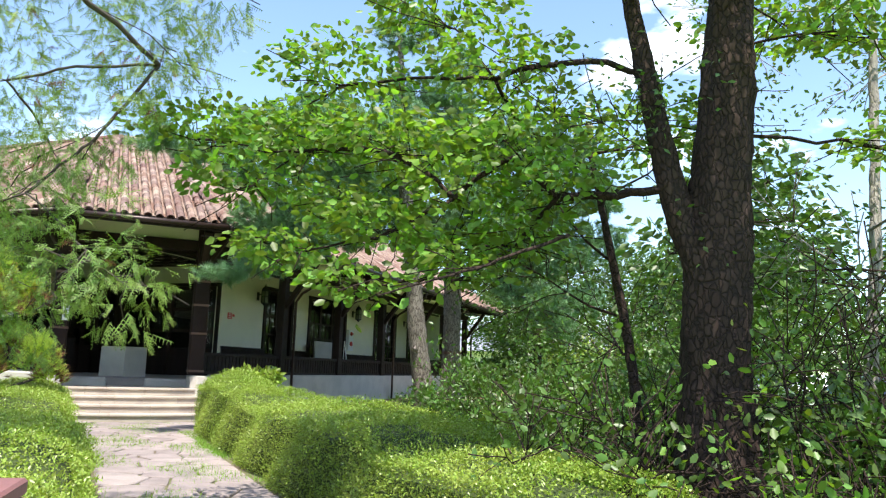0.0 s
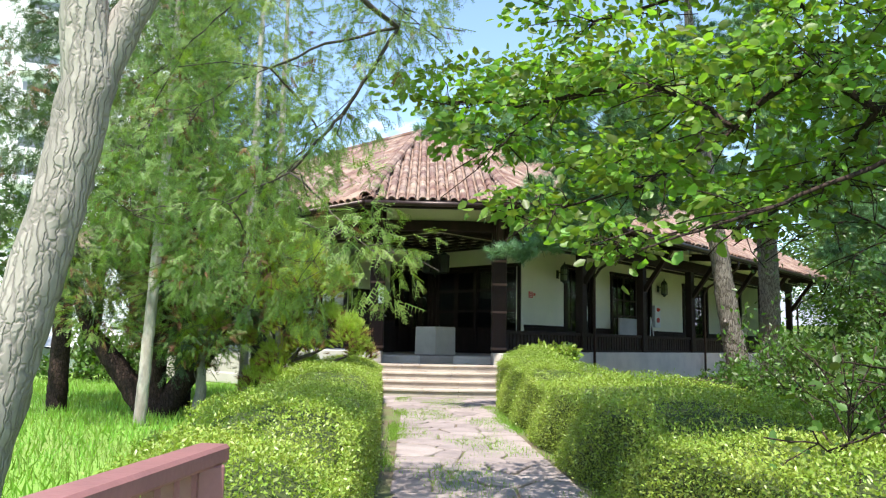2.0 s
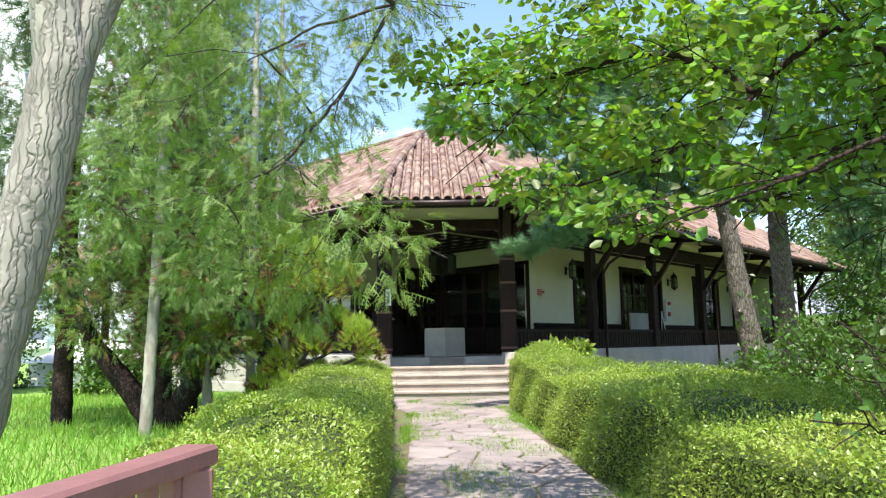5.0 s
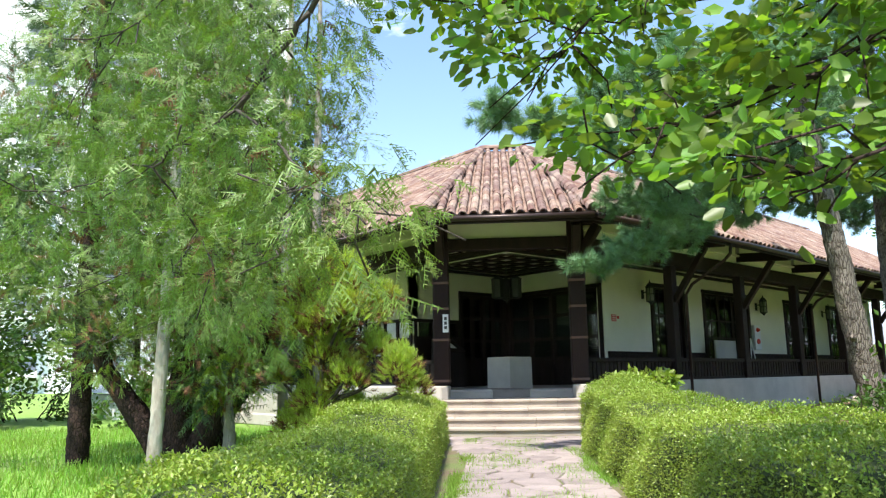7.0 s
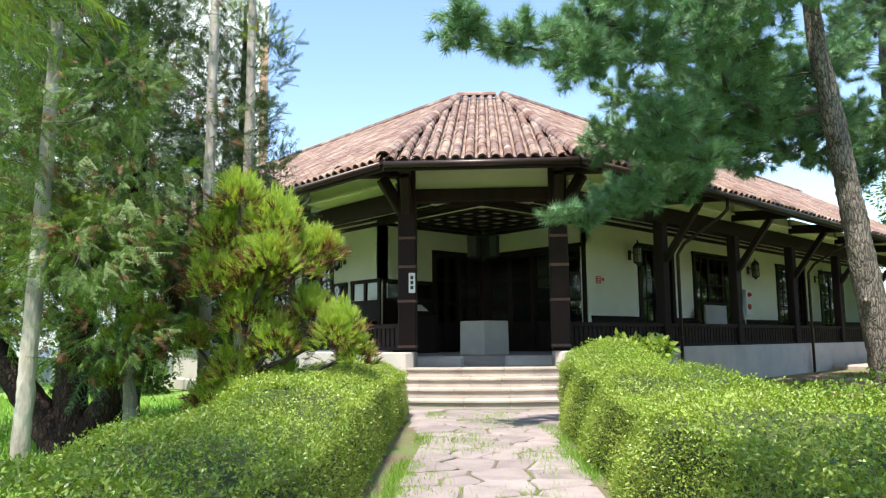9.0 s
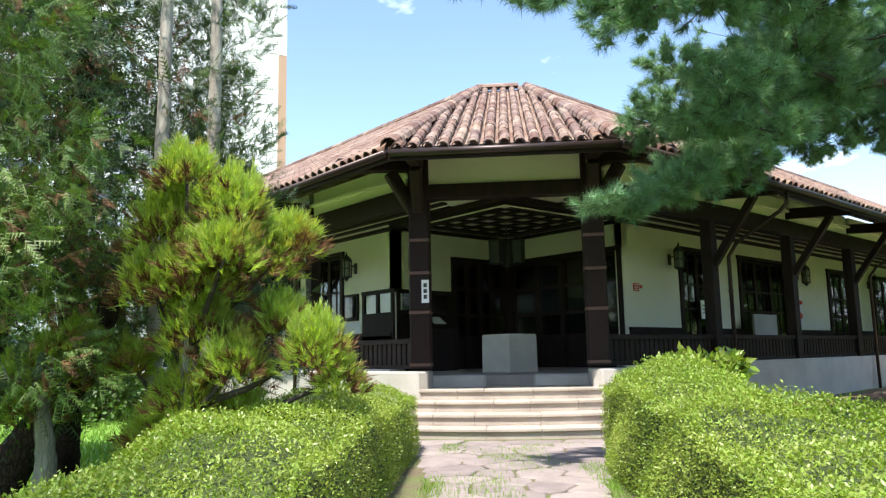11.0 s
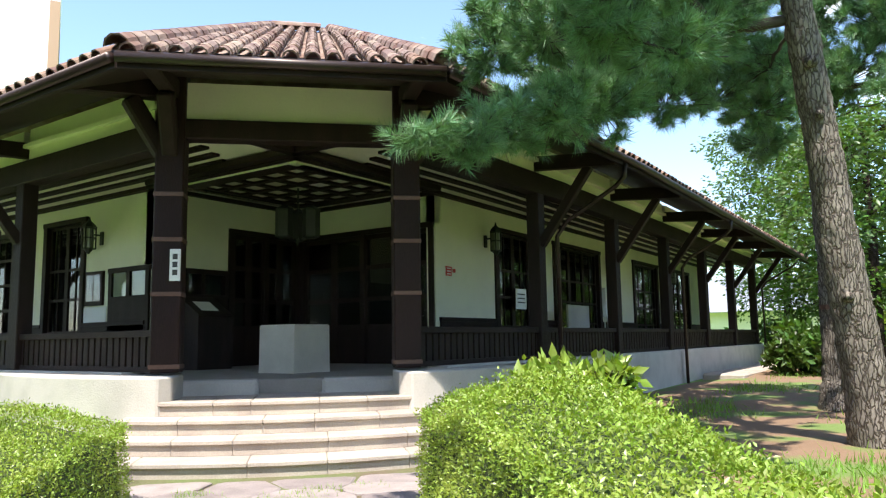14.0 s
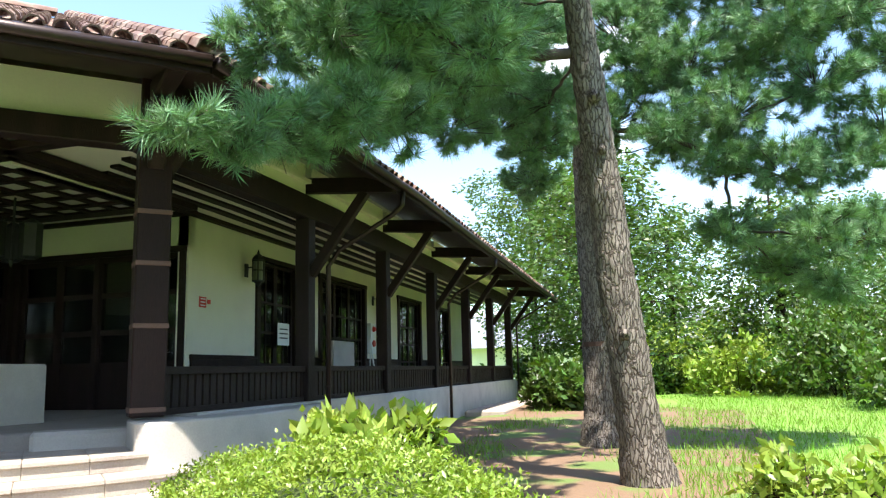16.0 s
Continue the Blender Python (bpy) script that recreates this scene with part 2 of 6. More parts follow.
# ---- mesh helpers ----
class G:
    """Collects vertices and faces for one mesh."""

    def __init__(self):
        self.v, self.f = [], []

    def add(self, verts, faces):
        o = len(self.v)
        self.v += [tuple(p) for p in verts]
        self.f += [tuple(o + i for i in f) for f in faces]
        return self

    def box(self, x0, x1, y0, y1, z0, z1, m=None):
        c = [Vector((x, y, z)) for z in (z0, z1) for x, y in ((x0, y0), (x1, y0), (x1, y1), (x0, y1))]
        if m is not None:
            c = [m @ p for p in c]
        return self.add(c, [(0, 3, 2, 1), (4, 5, 6, 7), (0, 1, 5, 4), (1, 2, 6, 5), (2, 3, 7, 6), (3, 0, 4, 7)])

    def beam(self, a, b, w, h, up=(0, 0, 1)):
        """A square timber from a to b."""
        a, b = Vector(a), Vector(b)
        d = (b - a).normalized()
        s = d.cross(Vector(up))
        if s.length < 1e-4:
            s = Vector((1, 0, 0))
        s.normalize()
        u = s.cross(d)
        c = [p + s * i * w / 2 + u * j * h / 2 for p in (a, b) for i, j in ((-1, -1), (1, -1), (1, 1), (-1, 1))]
        return self.add(c, [(0, 1, 2, 3), (7, 6, 5, 4), (0, 4, 5, 1), (1, 5, 6, 2), (2, 6, 7, 3), (3, 7, 4, 0)])

    def tube(self, pts, radii, sides=8, cap=True, rough=0.0, rng=None):
        pts = [Vector(p) for p in pts]
        o = len(self.v)
        ref = Vector((0.31, 0.87, 0.12)).normalized()
        for i, p in enumerate(pts):
            d = (pts[min(i + 1, len(pts) - 1)] - pts[max(i - 1, 0)]).normalized()
            s = d.cross(ref)
            if s.length < 0.05:
                s = d.cross(Vector((1, 0, 0)))
            s.normalize()
            u = d.cross(s)
            for k in range(sides):
                a = 2 * math.pi * k / sides
                r = radii[i] * (1 + (rng.uniform(-rough, rough) if rng else 0))
                self.v.append(tuple(p + (s * math.cos(a) + u * math.sin(a)) * r))
        for i in range(len(pts) - 1):
            for k in range(sides):
                a, b = o + i * sides + k, o + i * sides + (k + 1) % sides
                self.f.append((a, b, b + sides, a + sides))
        if cap:
            self.f.append(tuple(o + k for k in reversed(range(sides))))
            self.f.append(tuple(o + (len(pts) - 1) * sides + k for k in range(sides)))
        return self

    def prism(self, poly, z0, z1):
        n = len(poly)
        return self.add([(*p, z0) for p in poly] + [(*p, z1) for p in poly],
                        [tuple(reversed(range(n))), tuple(range(n, 2 * n))] + [(i, (i + 1) % n, n + (i + 1) % n, n + i) for i in range(n)])


def link_mesh(name, verts, faces, mat, parent=None, bevel=0.0, smooth=False, fix=True):
    me = bpy.data.meshes.new(name)
    if isinstance(verts, np.ndarray):
        k = faces.shape[1]
        me.vertices.add(len(verts))
        me.vertices.foreach_set("co", verts.astype(np.float32).ravel())
        me.loops.add(faces.size)
        me.loops.foreach_set("vertex_index", faces.astype(np.int32).ravel())
        me.polygons.add(len(faces))
        me.polygons.foreach_set("loop_start", np.arange(0, faces.size, k, dtype=np.int32))
        me.update(calc_edges=True)
    else:
        me.from_pydata(verts, [], faces)
        if fix or bevel:
            bm = bmesh.new()
            bm.from_mesh(me)
            bmesh.ops.recalc_face_normals(bm, faces=bm.faces)
            if bevel:
                bmesh.ops.bevel(bm, geom=bm.edges[:], offset=bevel, segments=1, affect="EDGES", clamp_overlap=True)
            bm.to_mesh(me)
            bm.free()
    if smooth:
        me.polygons.foreach_set("use_smooth", np.ones(len(me.polygons), dtype=bool))
    me.materials.append(mat)
    ob = new(name, me)
    if parent is not None:
        ob.parent = parent
        ob.matrix_parent_inverse = base_of(parent).inverted()
    return ob


def base_of(ob):
    m = ob.matrix_basis.copy()
    while ob.parent is not None:
        m = ob.parent.matrix_basis @ ob.matrix_parent_inverse @ m
        ob = ob.parent
    return m


def part(name, g, mat, parent, label="", bevel=0.0, smooth=False):
    ob = link_mesh(name, g.v, g.f, mat, parent, bevel, smooth)
    return tagged(ob, label)


def thing(name, at, label, category, group=""):
    ob = new(name)
    ob.empty_display_size = 0.1
    ob.matrix_basis = Matrix.Translation(at)
    return tagged(ob, label, category, group)


def setting(name, g, mat, label="", category="", bevel=0.0):
    return tagged(link_mesh(name, g.v, g.f, mat, None, bevel), label, category, "", "structure")


def scatter(name, template, pos, ax, size, mat, parent, label="", kind="", rng=None, roll=None):
    """Many copies of a small template (verts along +z, faces) joined in one mesh; ax gives each copy's direction."""
    tv, tf = np.array(template[0], float), np.array(template[1], int)
    pos, ax = np.asarray(pos, float), np.asarray(ax, float)
    n = len(pos)
    ax = ax / np.maximum(np.linalg.norm(ax, axis=1, keepdims=True), 1e-6)
    r = rng.normal(size=(n, 3))
    if roll is not None:
        r = np.asarray(roll, float) + 0.25 * r
    s = r - (r * ax).sum(1, keepdims=True) * ax
    s /= np.maximum(np.linalg.norm(s, axis=1, keepdims=True), 1e-6)
    u = np.cross(ax, s)
    size = np.broadcast_to(np.asarray(size, float), (n,))[:, None, None]
    v = (tv[None, :, 0:1] * s[:, None] + tv[None, :, 1:2] * u[:, None] + tv[None, :, 2:3] * ax[:, None]) * size + pos[:, None]
    f = tf[None] + (np.arange(n) * len(tv))[:, None, None]
    ob = link_mesh(name, v.reshape(-1, 3), f.reshape(-1, tf.shape[1]), mat, parent)
    return tagged(ob, label, "", "", kind)


# leaf templates: x across, z along
LEAF_T = ([(0, 0, 0), (0.24, 0.06, 0.42), (0, 0, 1), (-0.24, 0.06, 0.42)], [(0, 1, 2), (0, 2, 3)])
OVAL_T = ([(0, 0, 0), (0.30, 0.07, 0.35), (0.2, 0.05, 0.8), (0, 0, 1), (-0.2, 0.05, 0.8), (-0.30, 0.07, 0.35)], [(0, 1, 2), (0, 2, 3), (0, 3, 4), (0, 4, 5)])


def tuft_template(n, spread, width, seed, stalk=0.0):
    r = np.random.default_rng(seed)
    v, f = [], []
    for i in range(n):
        a, t = r.uniform(0, 2 * math.pi), spread * math.sqrt(r.uniform(0.02, 1))
        d = np.array([math.cos(a) * math.sin(t), math.sin(a) * math.sin(t), math.cos(t)])
        side = np.cross(d, r.normal(size=3))
        side /= np.linalg.norm(side)
        o = np.array([0, 0, r.uniform(0, stalk)])
        ln = r.uniform(0.75, 1.0)
        v += [o + side * width, o - side * width, o + d * ln]
        f.append((3 * i, 3 * i + 1, 3 * i + 2))
    return v, f


PINE_T = tuft_template(15, 0.95, 0.028, 3)
SUGI_T = tuft_template(15, 0.6, 0.045, 5, 0.85)


def spray_template(seed):
    """A hanging spray: a few limp strands set with short scale leaves."""
    r = np.random.default_rng(seed)
    v, f = [], []
    for k in range(4):
        sx, sy = r.uniform(-0.45, 0.45), r.uniform(-0.2, 0.2)
        z0, ln = r.uniform(0, 0.35), r.uniform(0.4, 0.75)
        for i in range(6):
            t = i / 5
            x, y, z = sx * (0.3 + t), sy * (0.3 + t), z0 + ln * t
            for s in (-1, 1):
                b = 0.15 * (1.15 - 0.6 * t) * r.uniform(0.6, 1.2)
                o = len(v)
                v += [(x, y, z - 0.02), (x + s * 0.006, y, z + 0.045), (x + s * b, y + r.uniform(-0.05, 0.05), z + b * 1.3)]
                f.append((o, o + 1, o + 2))
    return v, f


SPRAY_T = spray_template(4)

# ---- the ground ----
K = 1.32                      # the house mirrors about x + y = K
MID = Vector((-13.13, 14.45, 0))
OUT, ALONG = Vector((0.7071, -0.7071, 0)), Vector((0.7071, 0.7071, 0))
A0 = Vector((-3.77, 5.35, 0))
PD, PN = Vector((-0.718, 0.696, 0)), Vector((0.696, 0.718, 0))


def ax(s, w, z=0.0):
    """A point s metres out of the corner porch and w metres along it."""
    p = MID + OUT * s + ALONG * w
    return Vector((p.x, p.y, z))


def pp(d, n, z=0.0):
    """A point d metres along the garden path and n metres to its right."""
    p = A0 + PD * d + PN * n
    return Vector((p.x, p.y, z))


def ground_z(x, y):
    """Level round the path, rising gently along the long wing and on the lawns."""
    h = 0.32 * min(max((y - 17.0) / 18.0, 0), 1.3) * min(max((x + 14) / 3.0, 0), 1)
    return h + 0.03 * math.sin(x * 0.9 + 1.3) * math.cos(y * 0.7)


g = G()
xs = [-400, -150, -70] + [-45 + i * 1.5 for i in range(20)] + [-15 + i * 0.5 for i in range(40)] + [5 + i * 1.5 for i in range(16)] + [60, 150, 400]
ys = [-300, -80, -30] + [-20 + i * 1.5 for i in range(60)] + [110, 200, 500]
for y in ys:
    for x in xs:
        dd = (Vector((x, y, 0)) - A0).dot(PD)
        nn = abs((Vector((x, y, 0)) - A0).dot(PN))
        g.v.append((x, y, ground_z(x, y) * min(1, max(0, (nn - 1.5) / 3)) - 0.005))
nx = len(xs)
g.f = [(j * nx + i, j * nx + i + 1, (j + 1) * nx + i + 1, (j + 1) * nx + i) for j in range(len(ys) - 1) for i in range(nx - 1)]
ground = setting("ground", g, GRASS, "sunlit lawn with bare patches round the house", "ground")
ground.data.materials.append(NEEDLEBED)
for face in ground.data.polygons:
    c = face.center
    if -11.8 < c.x < -5.2 and 14.2 < c.y < 34.5 - 1.4 * max(0, c.x + 9):
        face.material_index = 1

# earth under the hedges and below the flagstones
g = G()
g.prism([tuple(pp(d, n)[:2]) for d, n in ((-7.5, -1.0), (8.0, -1.25), (11.7, -1.9), (11.7, 1.9), (8.0, 1.25), (-7.5, 1.0))], -0.05, 0.012)
path_bed = setting("path_bed", g, SOIL, "earth and moss between the flagstones", "path")

# ---- the house: structure ----
def box_s(g, side, x0, x1, y0, y1, z0, z1):
    """A box of the right wing, or its mirror image in the left wing."""
    if side == "r":
        return g.box(x0, x1, y0, y1, z0, z1)
    return g.box(K - y1, K - y0, K - x1, K - x0, z0, z1)


def pt_s(side, x, y, z):
    return Vector((x, y, z)) if side == "r" else Vector((K - y, K - x, z))


WX, VX, END = -14.9, -12.05, {"r": 39.0, "l": 36.0}
FLOOR_Z, BASE_Z, CEIL_Z = 0.84, 0.98, 4.42
IX = -18.85                                   # inner corner of the porch: (IX, K - IX)
IY = K - IX

house = thing("house", (-17.0, 18.3, 0), "old timbered corner house with cream plaster walls and clay tile roof", "house")

# long walls with openings: (from, to, sill, head) along the wing
OPEN_R = [(22.62, 24.25, FLOOR_Z, 3.86, "door"), (25.45, 28.15, 1.15, 3.86, "window"), (30.85, 33.0, 1.15, 3.86, "window"), (34.5, 36.6, 1.15, 3.86, "window")]
OPEN_L = [(21.9 + K - 0.62, 24.15, FLOOR_Z, 3.96, "door"), (25.0, 28.2, 1.6, 3.9, "window"), (29.4, 31.6, 1.6, 3.9, "window"), (32.6, 34.6, 1.6, 3.9, "window")]


def long_wall(side, openings):
    y = 20.17

    def piece(y0, y1, z0, z1):
        part("wall", box_s(G(), side, WX - 0.22, WX, y0, y1, z0, z1), PLASTER, house, "cream plaster wall under the veranda")

    for a, b, z0, z1, _ in openings:
        piece(y, a, FLOOR_Z - 0.3, CEIL_Z)
        piece(a, b, z1, CEIL_Z)
        if z0 > FLOOR_Z + 0.05:
            piece(a, b, FLOOR_Z - 0.3, z0)
        y = b
    piece(y, END[side], FLOOR_Z - 0.3, CEIL_Z)


for side, openings in (("r", OPEN_R), ("l", OPEN_L)):
    long_wall(side, openings)
    # wainscot boards between the openings
    y = 20.3
    for a, b, z0, z1, kind in openings + [(END[side], END[side], 0, 0, "")]:
        if a - y > 0.2:
            g = G()
            box_s(g, side, WX + 0.003, WX + 0.05, y, a - 0.08, FLOOR_Z, 1.72)
            box_s(g, side, WX + 0.003, WX + 0.075, y - 0.02, a - 0.06, 1.72, 1.80)
            part("wainscot", g, WOOD, house, "", 0.006)
        y = b + 0.08
    # frames, sashes, panes
    for a, b, z0, z1, kind in openings:
        g = G()
        for y0, y1 in ((a - 0.09, a + 0.06), (b - 0.06, b + 0.09)):
            box_s(g, side, WX - 0.16, WX + 0.055, y0, y1, z0, z1 + 0.0)
        box_s(g, side, WX - 0.16, WX + 0.06, a - 0.12, b + 0.12, z1, z1 + 0.11)
        box_s(g, side, WX - 0.16, WX + 0.07, a - 0.12, b + 0.12, z0 - 0.08, z0)
        fr = part("door" if kind == "door" else "window", g, WOOD, house, "dark timber frame", 0.008)
        leaves = 2 if kind == "door" else max(2, round((b - a) / 0.9))
        wl_ = (b - a - 0.12) / leaves
        for i in range(leaves):
            y0 = a + 0.06 + i * wl_
            g = G()
            for s0, s1 in ((y0, y0 + 0.07), (y0 + wl_ - 0.07, y0 + wl_)):
                box_s(g, side, WX - 0.11, WX - 0.05, s0, s1, z0, z1)
            rails = (z0, z0 + 0.75, z0 + 1.45, z0 + 2.1, z1 - 0.07) if kind == "door" else (z0, z0 + 0.55, z0 + 1.15, z0 + 1.75, z1 - 0.07)
            for z in rails:
                if z < z1:
                    box_s(g, side, WX - 0.108, WX - 0.052, y0 + 0.07, y0 + wl_ - 0.07, z, z + 0.06)
            box_s(g, side, WX - 0.095, WX - 0.06, y0 + wl_ / 2 - 0.015, y0 + wl_ / 2 + 0.015, z0, z1)
            if kind == "door":
                box_s(g, side, WX - 0.1, WX - 0.065, y0 + 0.07, y0 + wl_ - 0.07, z0, z0 + 0.75)
            part("sash", g, WOOD, fr, "")
            g = G()
            box_s(g, side, WX - 0.084, WX - 0.078, y0 + 0.07, y0 + wl_ - 0.07, z0 + 0.03, z1 - 0.04)
            p_ = part("pane", g, GLASS, fr, "dark window glass")
            p_.visible_shadow = False

# plain room shells behind the windows, coloured near-black for the unlit inside
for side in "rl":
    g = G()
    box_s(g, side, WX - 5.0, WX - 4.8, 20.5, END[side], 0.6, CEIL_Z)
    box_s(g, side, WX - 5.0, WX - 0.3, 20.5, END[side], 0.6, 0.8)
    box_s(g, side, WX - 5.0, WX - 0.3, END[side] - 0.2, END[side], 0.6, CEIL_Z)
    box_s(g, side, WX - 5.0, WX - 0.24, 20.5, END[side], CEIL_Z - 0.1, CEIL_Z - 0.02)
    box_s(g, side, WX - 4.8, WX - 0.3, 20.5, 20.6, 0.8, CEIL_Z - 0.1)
    part("room", g, ROOM_SHADE, house)

# the two walls of the porch recess
for side in "rl":
    # right one faces -y at IY and reaches from IX to WX; its mirror faces +x
    g = G()
    box_s(g, side, IX, WX, IY, IY + 0.22, 3.76, CEIL_Z)
    if side == "l":
        g.box(IX - 0.22, IX, K - WX, 18.05, 2.84, 3.76)
    part("wall", g, PLASTER, house, "cream plaster above the porch doors")
    g = G()
    lo_x = IX
    hi_x = WX - 0.02 if side == "r" else K - 18.05
    # frame
    box_s(g, side, lo_x, hi_x, IY - 0.05, IY + 0.16, 3.68, 3.79)
    for x in (lo_x + 0.02, lo_x + (hi_x - lo_x) * 0.5 - 0.06, hi_x - 0.14):
        box_s(g, side, x, x + 0.13, IY - 0.045, IY + 0.16, FLOOR_Z, 3.69)
    dr = part("door", g, WOOD, house, "dark panelled entrance doors", 0.008)
    for i in range(4):
        w_ = (hi_x - lo_x - 0.3) / 4
        x0 = lo_x + 0.15 + i * w_
        g = G()
        for x in (x0, x0 + w_ - 0.09):
            box_s(g, side, x, x + 0.09, IY + 0.04, IY + 0.1, FLOOR_Z, 3.68)
        for z in (FLOOR_Z, 1.6, 2.2, 2.9, 3.58):
            box_s(g, side, x0 + 0.09, x0 + w_ - 0.09, IY + 0.045, IY + 0.095, z, z + 0.1)
        box_s(g, side, x0 + 0.09, x0 + w_ - 0.09, IY + 0.06, IY + 0.08, FLOOR_Z + 0.1, 1.6)
        part("door_leaf", g, WOOD, dr)
        g = G()
        box_s(g, side, x0 + 0.09, x0 + w_ - 0.09, IY + 0.066, IY + 0.072, 1.7, 3.58)
        part("pane", g, GLASS, dr, "dark door glass").visible_shadow = False
    # backing wall behind the doors, its near-black colour standing for interior shade
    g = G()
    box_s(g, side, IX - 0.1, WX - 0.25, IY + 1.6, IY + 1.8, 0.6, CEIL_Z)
    part("room", g, ROOM_SHADE, house)
# service hatch of the left recess wall: dark boards below a row of small panes
g = G()
g.box(IX - 0.1, IX + 0.04, 16.26, 18.05, FLOOR_Z, 2.3)
for y in (16.26, 16.95, 17.35, 17.95):
    g.box(IX - 0.1, IX + 0.05, y, y + 0.1, 2.3, 2.84)
g.box(IX - 0.1, IX + 0.052, 16.26, 18.05, 2.76, 2.86)
g.box(IX - 0.1, IX + 0.055, 16.26, 18.05, 2.28, 2.34)
hatch = part("window", g, WOOD, house, "low dark ticket window with small panes", 0.006)
g = G()
g.box(IX - 0.06, IX - 0.054, 16.3, 18.0, 2.3, 2.8)
part("pane", g, GLASS, hatch)
# the same on the lawn side of that corner
g = G()
LYW = K - WX
g.box(-20.25, -18.86, LYW - 0.05, LYW + 0.02, FLOOR_Z, 2.3)
for x in (-20.25, -19.62, -18.98):
    g.box(x, x + 0.12, LYW - 0.055, LYW + 0.02, 2.3, 2.86)
g.box(-20.27, -18.83, LYW - 0.06, LYW + 0.02, 2.78, 2.88)
part("window", g, WOOD, house, "dark boarded corner with small panes", 0.006)
g = G()
g.box(-20.2, -18.9, LYW - 0.02, LYW - 0.012, 2.3, 2.8)
part("pane", g, GLASS, house)
g = G()
g.box(-21.1, -20.45, LYW - 0.06, LYW, 2.15, 2.86)
part("window", g, WOOD, house, "small dark window", 0.006)
for x in (-21.03, -20.75):
    g = G()
    g.box(x, x + 0.24, LYW - 0.07, LYW - 0.062, 2.24, 2.78)
    part("pane", g, GLASS, house)

# base, floors
BASEX = -11.86
for side in "rl":
    g = G()
    box_s(g, side, BASEX - 0.35, BASEX, 16.2, 35.8, -0.3, BASE_Z)
    part("base", g, CONCRETE, house, "cream rendered base wall of the veranda", 0.015)
    g = G()
    box_s(g, side, WX - 0.2, BASEX - 0.35, 15.9, END[side], 0.3, FLOOR_Z)
    part("floor", g, FLOOR, house, "stone veranda floor")
    # curved wing wall beside the steps
    c0, c1, c2, c3 = ax(0.66, 1.50), Vector((-11.12, 15.75, 0)), Vector((-11.2, 18.0, 0)), Vector((-11.75, 19.3, 0))
    arc = [c0 * (1 - t) ** 3 + c1 * 3 * t * (1 - t) ** 2 + c2 * 3 * t * t * (1 - t) + c3 * t ** 3 for t in [i / 14 for i in range(15)]]
    poly = [(p.x, p.y) for p in arc] + [(-12.1, 19.3), (-12.1, 16.0), tuple(ax(-0.3, 1.95)[:2]), tuple(ax(-0.3, 1.36)[:2]), tuple(ax(0.5, 1.36)[:2])]
    if side == "l":
        poly = [(K - y, K - x) for x, y in poly]
    g = G()
    g.prism([tuple(p) for p in poly], -0.2, BASE_Z - 0.03)
    part("wing_wall", g, CONCRETE, house, "curved rendered wall beside the steps", 0.02)
# porch floor behind the posts
g = G()
poly = [ax(-0.55, -1.9)[:2], ax(-0.55, 1.9)[:2], (WX, 16.6), (WX, IY), (IX, IY), (IX, K - WX), (K - 16.6, K - WX)]
g.prism([tuple(p) for p in poly], 0.3, FLOOR_Z + 0.003)
part("floor", g, FLOOR, house, "porch floor of worn stone", 0.02)

# round-fronted steps: four treads with rounded noses
steps = thing("entrance_steps", ax(1.2, 0), "four round-fronted worn stone entrance steps", "steps")
LEVELS = [(0.66, 0.62, 1.50), (0.495, 1.06, 1.86), (0.33, 1.50, 2.08), (0.165, 1.95, 2.30)]
for z, s0, hw in LEVELS:
    cuts = 5
    bow = 0.24
    back = -0.9 if z > 0.6 else s0 - 0.75
    edges = [-hw + 2 * hw * i / cuts + (0.12 * math.sin(i * 2.1 + z * 20) if 0 < i < cuts else 0) for i in range(cuts + 1)]
    front = lambda w: s0 + bow * (1 - (w / 1.6) ** 2)
    for i in range(cuts):
        a, b = edges[i] + 0.0015, edges[i + 1] - 0.0015
        ws = [a + (b - a) * k / 5 for k in range(6)]
        # riser
        g = G()
        g.prism([tuple(ax(front(w) - 0.035, w)[:2]) for w in ws] + [tuple(ax(back, w)[:2]) for w in (b, a)], z - 0.165, z - 0.052)
        part("riser", g, STEP, steps, "", 0.004)
        g = G()
        g.prism([tuple(ax(front(w), w)[:2]) for w in ws] + [tuple(ax(back, w)[:2]) for w in (b, a)], z - 0.05, z)
        part("tread", g, STEP, steps, "", 0.009)

# square stone block standing on the landing, corner to the front
block = thing("stone_pedestal", (-14.75, 16.07, 0.66), "low square pale stone pedestal with splayed foot in the porch", "pedestal")
g = G()
cx_, cy_ = -15.1, 16.42
h0, h1 = 0.44, 0.40
rot = Matrix.Translation((cx_, cy_, 0))
ring = [(0.66, 0.50), (0.71, 0.445), (0.78, 0.42), (0.9, 0.41), (1.60, 0.405), (1.62, 0.39)]
for z, h in ring:
    g.v += [(cx_ - h, cy_ - h, z), (cx_ + h, cy_ - h, z), (cx_ + h, cy_ + h, z), (cx_ - h, cy_ + h, z)]
for i in range(len(ring) - 1):
    for k in range(4):
        g.f.append((i * 4 + k, i * 4 + (k + 1) % 4, i * 4 + 4 + (k + 1) % 4, i * 4 + 4 + k))
g.f += [(3, 2, 1, 0), tuple(len(ring) * 4 - 4 + k for k in range(4))]
part("body", g, PEDESTAL, block, "", 0.01)
